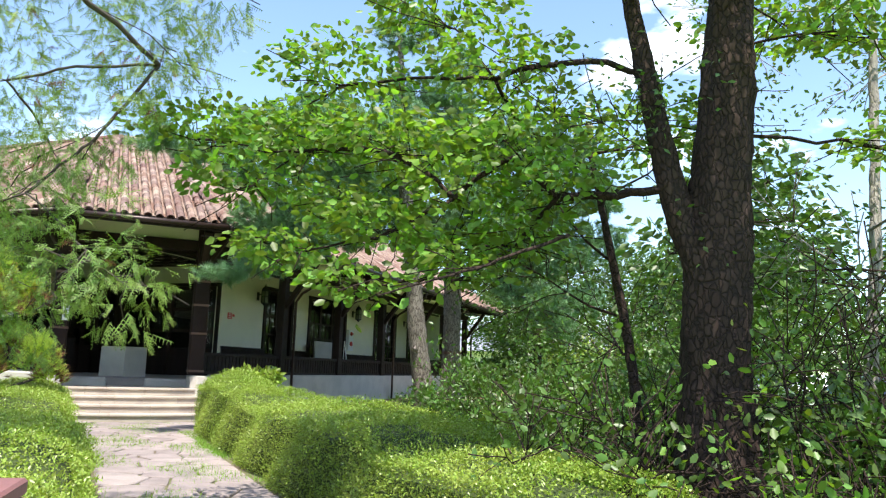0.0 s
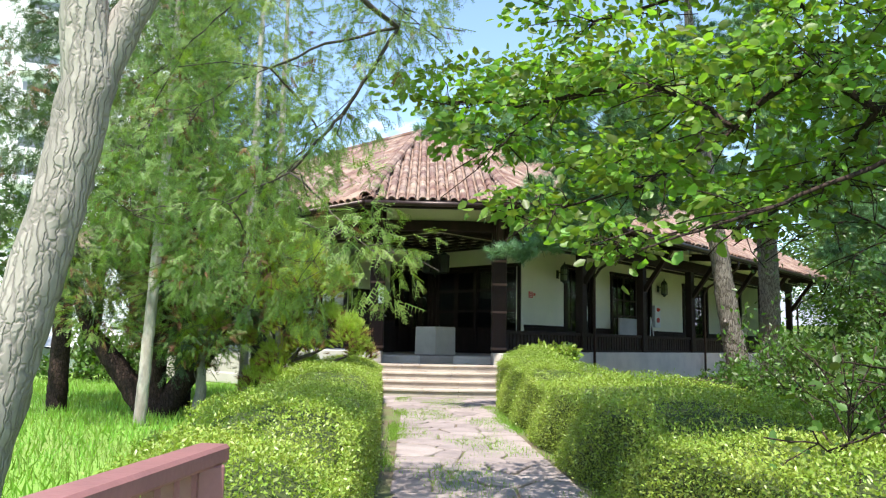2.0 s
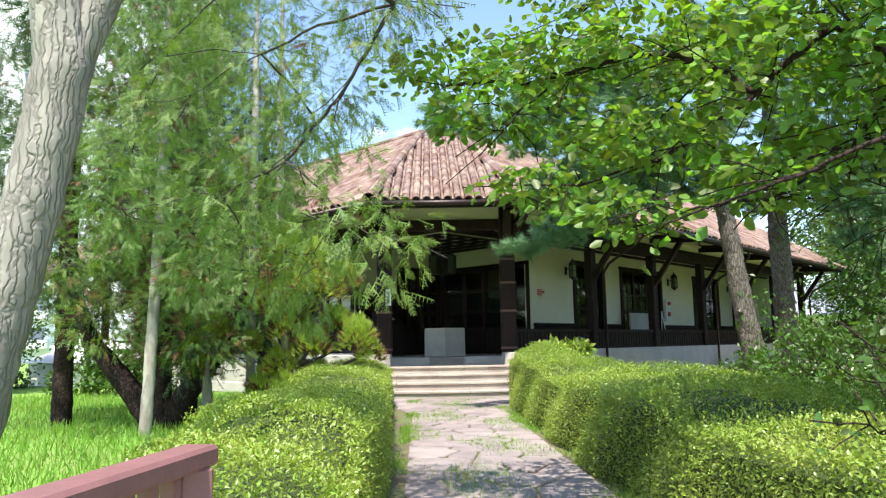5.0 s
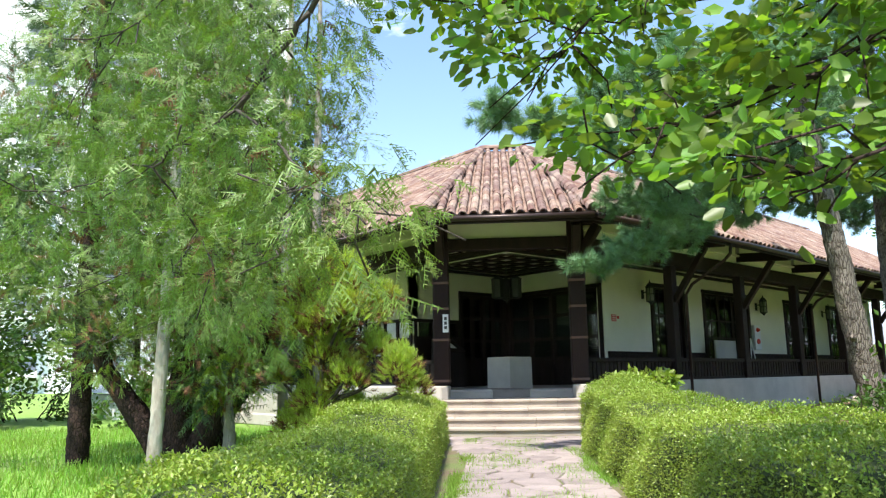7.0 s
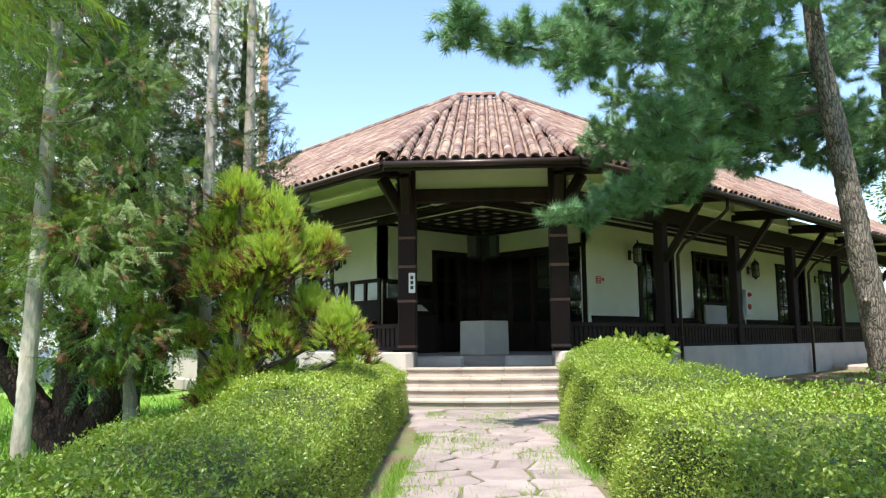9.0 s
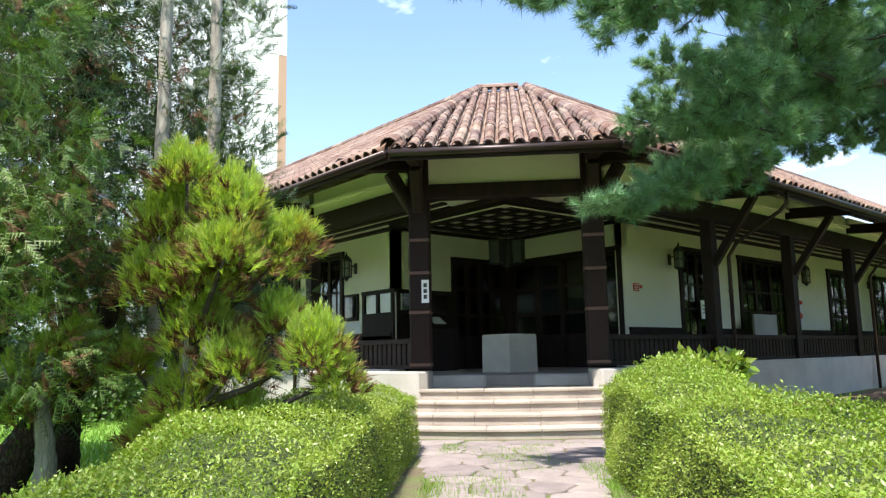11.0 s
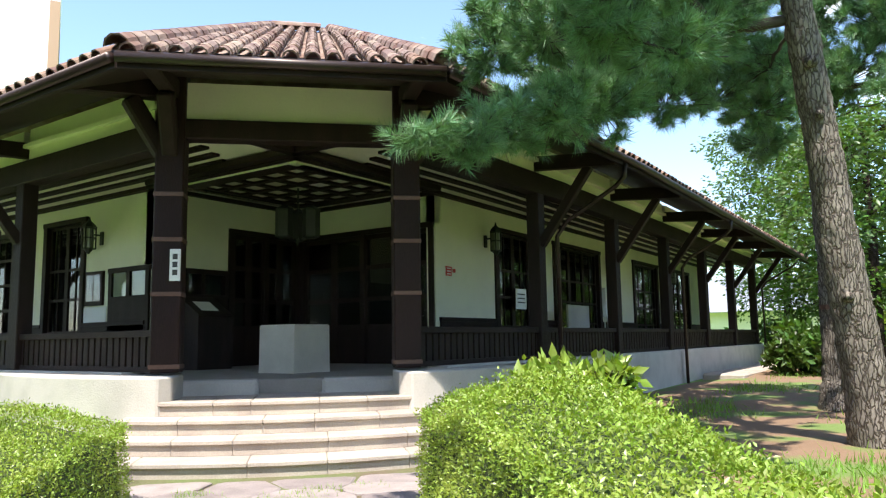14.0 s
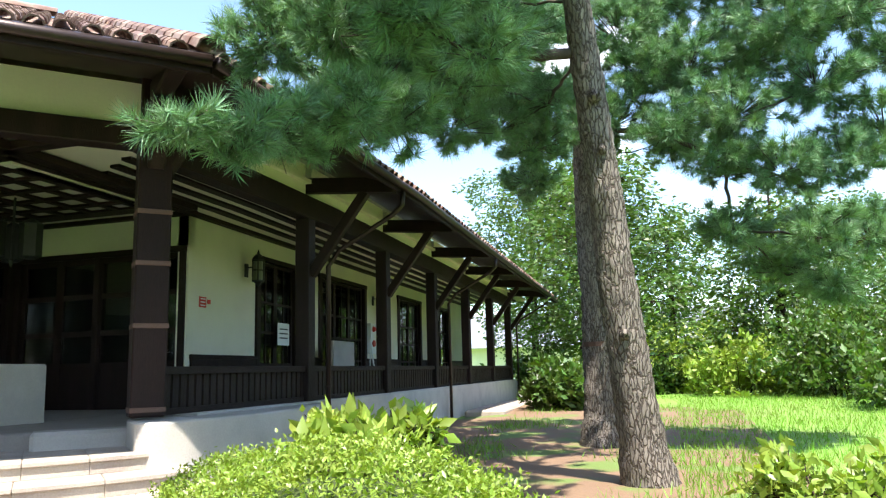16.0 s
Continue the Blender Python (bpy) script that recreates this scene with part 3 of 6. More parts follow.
# kerb between landing and porch floor
for w0, w1 in ((-1.45, -0.42), (0.42, 1.45)):
    g = G()
    g.prism([tuple(ax(s, w)[:2]) for s, w in ((-0.30, w0), (-0.30, w1), (-0.75, w1), (-0.75, w0))], 0.4, FLOOR_Z + 0.012)
    part("kerb", g, CONCRETE, house, "rounded stone kerb of the porch", 0.04)

# ceiling of verandas and porch
g = G()
for side in "rl":
    box_s(g, side, WX - 0.2, -11.9, 19.4, END[side], CEIL_Z, CEIL_Z + 0.06)
g.prism([tuple(p) for p in (ax(-0.1, -1.75)[:2], ax(-0.1, 1.75)[:2], (-11.9, 19.4), (WX - 0.2, 19.4), (WX - 0.2, IY + 0.2), (IX - 0.2, IY + 0.2), (IX - 0.2, K - WX + 0.2), (K - 19.4, K - WX + 0.2), (K - 19.4, K + 11.9))], CEIL_Z + 0.001, CEIL_Z + 0.061)
setting("ceiling", g, PLASTER, "cream boarded veranda ceiling", "ceiling")
# dark ceiling joists along each wing
for side in "rl":
    x = -12.35
    while x > WX + 0.2:
        g = G()
        y_start = 15.0 + (-12.05 - x) * 0.62
        box_s(g, side, x - 0.08, x + 0.08, y_start + 0.9, 38.5 if side == "r" else 35.5, CEIL_Z - 0.045, CEIL_Z - 0.001)
        part("ceiling_joist", g, WOOD, house)
        x -= 0.40
    g = G()
    box_s(g, side, WX, WX + 0.14, IY, 38.5 if side == "r" else 35.5, CEIL_Z - 0.08, CEIL_Z - 0.002)
    box_s(g, side, IX, WX, IY - 0.12, IY, CEIL_Z - 0.08, CEIL_Z - 0.002)
    part("ceiling_beam", g, WOOD, house)
    g = G()
    g.beam(pt_s(side, WX + 0.1, 16.0, CEIL_Z - 0.045), pt_s(side, WX + 0.1, IY, CEIL_Z - 0.045), 0.16, 0.08)
    part("ceiling_beam", g, WOOD, house)
# coffered lattice over the porch
LX0, LX1 = -18.25, -14.93
LY0, LY1 = K - LX1, K - LX0
g = G()
for a, b, c, d in ((LX0, LX1, LY0, LY0 + 0.2), (LX0, LX1, LY1 - 0.2, LY1), (LX0, LX0 + 0.2, LY0 + 0.2, LY1 - 0.2), (LX1 - 0.2, LX1, LY0 + 0.2, LY1 - 0.2)):
    g.box(a, b, c, d, CEIL_Z - 0.10, CEIL_Z - 0.03)
part("lattice_frame", g, PLASTER, house, "cream frame of the coffered lattice")
g = G()
g.box(LX0 + 0.2, LX1 - 0.2, LY0 + 0.2, LY1 - 0.2, CEIL_Z - 0.05, CEIL_Z - 0.02)
part("lattice_back", g, PLASTER, house)
g = G()
n_ = 5
for i in range(n_ + 1):
    t = (LX1 - LX0 - 0.4) / n_ * i
    w_ = 0.34 if i in (0, n_) else 0.13
    g.box(LX0 + 0.2 + t - w_ / 2, LX0 + 0.2 + t + w_ / 2, LY0 + 0.21, LY1 - 0.21, CEIL_Z - 0.10, CEIL_Z - 0.055)
    g.box(LX0 + 0.21, LX1 - 0.21, LY0 + 0.2 + t - w_ / 2, LY0 + 0.2 + t + w_ / 2, CEIL_Z - 0.102, CEIL_Z - 0.057)
part("lattice", g, WOOD_RED, house, "dark stained wooden lattice")
for side in "rl":
    g = G()
    g.beam(pt_s(side, -12.2, 15.75, CEIL_Z - 0.08), pt_s(side, -18.3, 15.75, CEIL_Z - 0.08), 0.2, 0.12)
    part("ceiling_beam", g, WOOD, house, "", 0.01)

# corner posts with metal bands, bracket heads
for sgn in (-1, 1):
    c = ax(0, 1.52 * sgn)
    m = Matrix.Translation((c.x, c.y, 0)) @ Matrix.Rotation(radians(45), 4, "Z")
    g = G()
    g.box(-0.18, 0.18, -0.18, 0.18, BASE_Z, 4.9, m)
    po = part("post", g, WOOD_RED, house, "reddish-black timber corner post", 0.02)
    for z in (1.03, 1.93, 2.62, 3.2):
        g = G()
        g.box(-0.187, 0.187, -0.187, 0.187, z, z + 0.055, m)
        part("band", g, BAND, po, "worn brown metal band", 0.006)
    for d_ in (OUT, ALONG * sgn * 0.85 + OUT * 0.4):
        d_ = d_.normalized()
        p0 = c + d_ * 0.1
        g = G()
        g.beam((p0.x, p0.y, 3.75), (c.x + d_.x * 0.55, c.y + d_.y * 0.55, 4.45), 0.2, 0.22)
        part("bracket", g, WOOD, po, "carved timber bracket", 0.03)
        g = G()
        g.beam((c.x, c.y, 4.62), (c.x + d_.x * 1.5, c.y + d_.y * 1.5, 4.5), 0.2, 0.24)
        part("outrigger", g, WOOD, po, "", 0.02)
# beams and frieze between the corner posts
g = G()
g.beam(ax(0, -1.4, 4.10), ax(0, 1.4, 4.10), 0.26, 0.26)
part("beam", g, WOOD, house, "dark timber lintel", 0.012)
g = G()
g.beam(ax(0.02, -1.36, 4.48), ax(0.02, 1.36, 4.48), 0.1, 0.5)
part("frieze", g, PLASTER, house, "cream plaster frieze above the lintel")
# wing posts, beams, frieze, braces, railing
POSTS_R = [19.25, 22.75, 26.0, 29.2, 32.3, 35.4]
for side in "rl":
    end = 35.6 if side == "r" else 33
    y = 15.75
    g = G()
    box_s(g, side, VX - 0.13, VX + 0.13, 15.75, end, 3.86, 4.22)
    part("beam", g, WOOD, house, "long dark veranda beam", 0.012)
    for y1 in POSTS_R:
        g = G()
        box_s(g, side, VX - 0.05, VX + 0.05, y + 0.1, y1 - 0.1, 4.22, 4.74)
        part("frieze", g, PLASTER, house)
        y = y1
    for y1 in POSTS_R:
        g = G()
        box_s(g, side, VX - 0.12, VX + 0.12, y1 - 0.12, y1 + 0.12, BASE_Z, 3.86)
        po = part("post", g, WOOD, house, "", 0.012)
        g = G()
        g.beam(pt_s(side, VX + 0.1, y1, 2.95), pt_s(side, VX + 1.05, y1, 4.22), 0.13, 0.15)
        part("brace", g, WOOD, po, "", 0.01)
        g = G()
        g.beam(pt_s(side, VX - 0.1, y1, 4.42), pt_s(side, VX + 1.55, y1, 4.28), 0.17, 0.24)
        part("outrigger", g, WOOD, po, "", 0.01)
    # railing: rail, sill, close boards
    g = G()
    box_s(g, side, VX - 0.07, VX + 0.07, 15.75, end, 1.43, 1.52)
    box_s(g, side, VX - 0.05, VX + 0.05, 15.75, end, BASE_Z, 1.05)
    rail = part("railing", g, WOOD, house, "dark close-boarded veranda railing", 0.008)
    y1 = 15.8
    while y1 < (end if side == "r" else 24):
        g = G()
        box_s(g, side, VX - 0.02, VX + 0.02, y1, y1 + 0.105, 1.05, 1.43)
        part("board", g, WOOD, rail)
        y1 += 0.15

# ---- roof ----
EZ, RZ = 4.36, 8.27
EL, ER = Vector((-12.93, 11.80, EZ)), Vector((-10.48, 14.25, EZ))
RL, RR = Vector((-18.16, 18.59, RZ)), Vector((-17.27, 19.48, RZ))
roof = thing("roof", (-17.7, 19.0, 4.3), "hipped roof of weathered brown and cream clay barrel tiles", "roof")
FAR_R, FAR_L = 38.7, -38.0
PLANES = [
    [EL, ER, RR, RL],
    [ER, Vector((-10.48, FAR_R, EZ)), Vector((-17.27, FAR_R, RZ)), RR],
    [Vector((FAR_L, 11.80, EZ)), EL, RL, Vector((FAR_L, 18.59, RZ))],
]
g = G()
for P in PLANES:
    g.add([p - Vector((0, 0, 0.02)) for p in P] + [p - Vector((0, 0, 0.14)) for p in P], [(0, 1, 2, 3), (7, 6, 5, 4), (0, 4, 5, 1), (1, 5, 6, 2), (2, 6, 7, 3), (3, 7, 4, 0)])
# back slopes
g.add([RL, RR, Vector((-24.4, 25.7, EZ)), Vector((-17.27, FAR_R, RZ)), Vector((-24.4, FAR_R, EZ)), Vector((FAR_L, 18.59, RZ)), Vector((FAR_L, 25.7, EZ))], [(0, 1, 2), (1, 3, 4, 2), (0, 2, 6, 5)])
part("roof_deck", g, TILE, roof, "clay tile pans")
# soffits from the frieze to the eaves
g = G()
fl, fr_ = ax(0.05, -1.6, 4.80), ax(0.05, 1.6, 4.80)
el, er = EL - Vector((0, 0, 0.10)), ER - Vector((0, 0, 0.10))
g.add([fl, fr_, er, el], [(0, 1, 2, 3)])
g.add([fr_, er, Vector((-10.48, FAR_R, EZ - 0.1)), Vector((VX, FAR_R, 4.80))], [(0, 1, 2, 3)])
g.add([fl, el, Vector((FAR_L, 11.80, EZ - 0.1)), Vector((FAR_L, K - VX, 4.80))], [(0, 1, 2, 3)])
part("soffit", g, WOOD, roof, "dark boarded eaves")
# fascia and gutter
for a, b in ((EL, ER), (ER, Vector((-10.48, FAR_R, EZ))), (EL, Vector((FAR_L, 11.80, EZ)))):
    g = G()
    dn = Vector((0, 0, -0.07))
    g.beam(a + dn, b + dn, 0.05, 0.2)
    part("fascia", g, WOOD, roof)
    g = G()
    o_ = (b - a).normalized().cross(Vector((0, 0, 1)))
    if o_.dot(Vector((1, -1, 0))) < 0:
        o_ = -o_
    g.tube([a + o_ * 0.08 + dn, b + o_ * 0.08 + dn], [0.06, 0.06], 8)
    part("gutter", g, GUTTER, roof, "dark half-round gutter", 0, True)


def barrel(length, r0, r1, thick=0.018):
    """A tapered half-round tile along +y, open below; x across."""
    v, f = [], []
    for y, r in ((0.0, r0), (length, r1)):
        for k in range(6):
            a = math.pi * k / 5
            v.append((r * math.cos(a), y, r * math.sin(a)))
    for k in range(6):
        a = math.pi * k / 5
        v.append(((r0 - thick) * math.cos(a), 0.0, (r0 - thick) * math.sin(a)))
    for k in range(5):
        f.append((k, k + 1, 7 + k, 6 + k))
        f.append((12 + k, 13 + k, k + 1, k))
    return v, f


TV, TF = barrel(0.36, 0.095, 0.075)
tile_mesh = bpy.data.meshes.new("tile")
tile_mesh.from_pydata(TV, [], TF)
tile_mesh.materials.append(TILE_PART)
rng = np.random.default_rng(11)
far_v, far_f = [], []
PITCH, EXPO = 0.235, 0.30
for pi_, P in enumerate(PLANES):
    a = (P[1] - P[0]).normalized()
    n = a.cross(P[3] - P[0]).normalized()
    if n.z < 0:
        n = -n
    u = n.cross(a).normalized()
    if u.z < 0:
        u = -u
    q = [((p - P[0]).dot(a), (p - P[0]).dot(u)) for p in P]
    c0, c1 = min(p[0] for p in q), max(p[0] for p in q)
    top = q[2][1]
    for ci in range(int((c1 - c0) / PITCH)):
        c = c0 + (ci + 0.5) * PITCH
        for ri in range(int(top / EXPO)):
            h = ri * EXPO - 0.05
            t = (ri * EXPO) / top
            left = q[0][0] + (q[3][0] - q[0][0]) * t
            right = q[1][0] + (q[2][0] - q[1][0]) * t
            if not left + 0.05 < c < right - 0.05:
                continue
            o = P[0] + a * (c + rng.uniform(-0.008, 0.008)) + u * (h + rng.uniform(-0.012, 0.012)) + n * (0.018 + rng.uniform(0, 0.008))
            tw = rng.uniform(-0.03, 0.03)
            m = Matrix(((a.x, u.x, n.x, o.x), (a.y, u.y, n.y, o.y), (a.z, u.z, n.z, o.z), (0, 0, 0, 1))) @ Matrix.Rotation(tw, 4, "Z") @ Matrix.Rotation(0.045, 4, "X")
            if pi_ == 0 and ri < 24:
                ob = new("tile", tile_mesh)
                ob.parent = roof
                ob.matrix_parent_inverse = base_of(roof).inverted()
                ob.matrix_basis = m
            else:
                k = len(far_v)
                far_v += [tuple(m @ Vector(p)) for p in TV]
                far_f += [tuple(k + i for i in f) for f in TF]
tagged(link_mesh("roof_tiles", far_v, far_f, TILE, roof, fix=False), "weathered clay barrel tiles", "", "", "stuff")
# hip and ridge caps
for a, b in ((EL, RL), (ER, RR), (RL, RR), (RL, PLANES[2][3]), (RR, PLANES[1][2])):
    d = (b - a)
    n_ = int(d.length / 0.34)
    d.normalize()
    s = d.cross(Vector((0, 0, 1))).normalized()
    u = s.cross(d)
    g = G()
    CV, CF = barrel(0.40, 0.145, 0.12)
    for i in range(n_):
        o = a + d * (i * 0.34) + u * 0.06
        m = Matrix(((s.x, d.x, u.x, o.x), (s.y, d.y, u.y, o.y), (s.z, d.z, u.z, o.z), (0, 0, 0, 1))) @ Matrix.Rotation(0.05, 4, "X")
        g.add([m @ Vector(p) for p in CV], CF)
    tagged(link_mesh("hip_cap", g.v, g.f, TILE, roof, fix=False), "pale lichened cap tiles", "", "", "stuff")

# ---- vegetation ----
def unit(v):
    return v / np.maximum(np.linalg.norm(v, axis=-1, keepdims=True), 1e-6)


def hedge(name, d0, d1, n0, n1, height, seed, label, count, rise):
    """A clipped hedge: a solid core coloured dark as inner shade, and thousands of small leaves over a bumpy skin."""
    rng = np.random.default_rng(seed)
    th = thing(name, pp((d0 + d1) / 2, (n0 + n1) / 2), label, "hedge", "hedges along the path")
    nd, nn = 60, 14

    def skin(d, t):
        # t runs over the cross-section from the near foot over the top to the far foot
        w = n1 - n0
        k = np.clip(t, 0, 1) * (w + 2 * height)
        n = np.where(k < height, n0, np.where(k < height + w, n0 + (k - height), n1))
        z = np.where(k < height, k, np.where(k < height + w, height, height * 2 + w - k))
        r = 0.22
        e = np.minimum(np.abs(n - n0), np.abs(n - n1))
        z = np.minimum(z, height - 0.10 * np.exp(-(e / r) ** 2))
        z = z * (1 + rise * np.clip((d - 1.0) / 6.0, 0, 1))
        z = z * (1 + 0.07 * np.sin(d * 1.1 + seed) + 0.06 * np.sin(d * 2.7 + n * 2.1) + 0.04 * np.sin(n * 4 + d * 5))
        inset = 0.10 * np.maximum(0, z / height) ** 2
        n = np.where(n < n0 + 1e-6, n + inset + 0.04 * np.sin(d * 3.1 + z * 5), np.where(n > n1 - 1e-6, n - inset, n))
        near = (n1 - n) / (n1 - n0) if n0 > 0 else (n - n0) / (n1 - n0)
        n = n + (0.12 if n0 > 0 else -0.25) * np.clip((d - 1.0) / 7.0, 0, 1) * np.clip(near, 0, 1)
        n = n - np.sign(n0) * 0.42 * np.clip((1.2 - d) / 4.0, 0, 1) * (1 - np.clip(near, 0, 1))
        n = n + (0.7 if n0 > 0 else 0) * np.clip((5.0 - d) / 2.4, 0, 1) * (1 - np.clip(near, 0, 1))
        endf = np.minimum(d - d0, d1 - d)
        q = np.clip(endf / 0.5, 0, 1)
        q = np.sqrt(np.maximum(0, 1 - (1 - q) ** 2))
        mid_n = (n0 + n1) / 2
        n = mid_n + (n - mid_n) * (0.55 + 0.45 * q)
        z = z * (0.75 + 0.25 * q)
        return d, n, z

    def world(d, n, z):
        return np.stack([A0.x + PD.x * d + PN.x * n, A0.y + PD.y * d + PN.y * n, z], -1)

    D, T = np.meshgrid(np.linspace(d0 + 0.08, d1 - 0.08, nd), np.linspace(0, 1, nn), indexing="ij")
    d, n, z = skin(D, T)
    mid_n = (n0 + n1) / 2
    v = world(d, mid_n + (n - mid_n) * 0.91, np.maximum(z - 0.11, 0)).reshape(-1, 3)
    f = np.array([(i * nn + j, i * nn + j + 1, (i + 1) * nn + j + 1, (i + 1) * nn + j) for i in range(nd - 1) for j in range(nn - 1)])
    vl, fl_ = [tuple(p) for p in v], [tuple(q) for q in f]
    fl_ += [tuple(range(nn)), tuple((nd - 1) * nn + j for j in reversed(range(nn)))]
    tagged(link_mesh("core", vl, fl_, CORE, th), "solid inner hull coloured dark as the shade between the leaves")
    # leaves
    D, T = rng.uniform(d0, d1, count), rng.uniform(0, 1, count)
    d, n, z = skin(D, T)
    ends = rng.uniform(0, 1, count) < 2.2 * (n1 - n0 + height) / (d1 - d0) / 6
    d = np.where(ends, np.where(rng.uniform(0, 1, count) < 0.5, d0, d1) + rng.normal(0, 0.03, count), d)
    n = np.where(ends, mid_n + np.where(d > 5, 0.12 if n0 > 0 else -0.12, 0) + (n1 - n0) * 0.5 * rng.uniform(-0.56, 0.56, count), n)
    z = np.where(ends, rng.uniform(0.05, height * 0.8, count), z)
    p = world(d, n, z) + rng.normal(0, 0.022, (count, 3))
    side = np.where((n < n0 + 0.25), -1, np.where(n > n1 - 0.25, 1, 0))[:, None]
    along = T * (n1 - n0 + 2 * height)
    steep = ((along < 0.9 * height) | (along > n1 - n0 + 1.1 * height))[:, None] & ~ends[:, None]
    face = unit(np.array([0, 0, 1.0]) * np.where(steep, 0.22, 1.0) + np.array(PN) * side * np.where(steep, 1.0, 0.5) + rng.normal(0, 0.36, (count, 3)))
    ax_ = unit(rng.normal(0, 0.8, (count, 3)) + np.array([0, 0, 0.25]) + np.array(PN) * side * 0.2)
    turn = np.cross(face, ax_)
    keep = p[:, 2] > 0.02
    scatter("leaves", LEAF_T, p[keep], ax_[keep], rng.uniform(0.018, 0.031, keep.sum()), HEDGE, th, "small glossy yellow-green leaves", "stuff", rng, turn[keep])
    return th


hedge("hedge", -3.2, 8.7, 0.84, 1.8, 0.80, 1, "clipped glossy green box hedge beside the flagged path with loose shoots", 190000, 0.26)
hedge("hedge", -3.0, 9.9, -2.35, -0.94, 0.72, 2, "clipped glossy green hedge on the lawn side of the path", 140000, 0.16)


def grow(rng, start, direc, length, radius, levels, out, tips, droop=0.0, spread=0.8, kids=(3, 5), wob=0.16, keep=0.25):
    """Grows one limb and its side branches; out gets (points, radii), tips gets points with directions."""
    n = max(4, int(length / 0.25))
    p, d = np.array(start, float), unit(np.array(direc, float))
    pts, rad = [p.copy()], [radius]
    for i in range(n):
        d = unit(d + rng.normal(0, wob, 3) * 0.5 + np.array([0, 0, -droop]) * (i / n))
        p = p + d * length / n
        pts.append(p.copy())
        rad.append(radius * (1 - 0.75 * (i + 1) / n))
        if levels == 0 or i > n * 0.6:
            tips.append((p.copy(), d.copy()))
    out.append((pts, rad))
    if levels > 0:
        for k in range(rng.integers(kids[0], kids[1] + 1)):
            t = rng.uniform(keep, 1.0)
            i = min(n, int(t * n))
            e = rng.normal(0, 1, 3)
            e -= d * (e @ d)
            nd = unit(d * (1 - spread * 0.5) + unit(e) * spread + np.array([0, 0, 0.05]))
            grow(rng, pts[i], nd, length * rng.uniform(0.45, 0.7), rad[i] * 0.6, levels - 1, out, tips, droop, spread, kids, wob)


def limbs(name, out, mat, parent, label="", sides=7):
    g = G()
    for pts, rad in out:
        g.tube(pts, [max(r, 0.004) for r in rad], sides if rad[0] > 0.05 else 4)
    return tagged(part(name, g, mat, parent, label, 0, True), kind="stuff")


def trunk(name, pts, rad, mat, parent, label, seed, sides=34):
    """A tapered stem with furrowed, knobbly bark through the given axis points."""
    rng = np.random.default_rng(seed)
    P, R = [], []
    for i in range(len(pts) - 1):
        a, b = np.array(pts[i], float), np.array(pts[i + 1], float)
        k = max(3, int(np.linalg.norm(b - a) / 0.06))
        for j in range(k):
            t = j / k
            P.append(a + (b - a) * t + rng.normal(0, 0.003, 3))
            R.append(rad[i] + (rad[i + 1] - rad[i]) * t)
    P.append(np.array(pts[-1], float)), R.append(rad[-1])
    g = G()
    g.tube(P, R, sides)
    for k in range(len(P) * sides):
        c = Vector(P[k // sides])
        v = Vector(g.v[k])
        q = v - c
        n = noise.noise(Vector((q.x * 9 / max(R[0], 0.1) * 0.2 + seed, q.y * 9 / max(R[0], 0.1) * 0.2, v.z * 1.3)))
        m = abs(noise.noise(Vector((q.x * 26 + seed, q.y * 26, v.z * 6)))) * 2 - 0.6
        g.v[k] = tuple(c + q * (1 + 0.10 * n + 0.09 * m))
    return part(name, g, mat, parent, label, 0, True)


def points_about(rng, tips, per, sig):
    p = np.repeat(np.array([t[0] for t in tips]), per, 0)
    d = np.repeat(np.array([t[1] for t in tips]), per, 0)
    return p + rng.normal(0, sig, p.shape), d



def fill(rng, c, r, count, flat=1.0):
    """Points in an uneven clump, denser towards its skin, with the way out of it."""
    q = unit(rng.normal(size=(count, 3)))
    wob = 1 + 0.30 * np.sin(q[:, 0:1] * 5 + c[0]) * np.cos(q[:, 1:2] * 4 + c[1])
    p = np.array(c) + q * r * wob * rng.uniform(0.25, 1.0, (count, 1)) ** 0.55 * np.array([1, 1, flat])
    return p, q


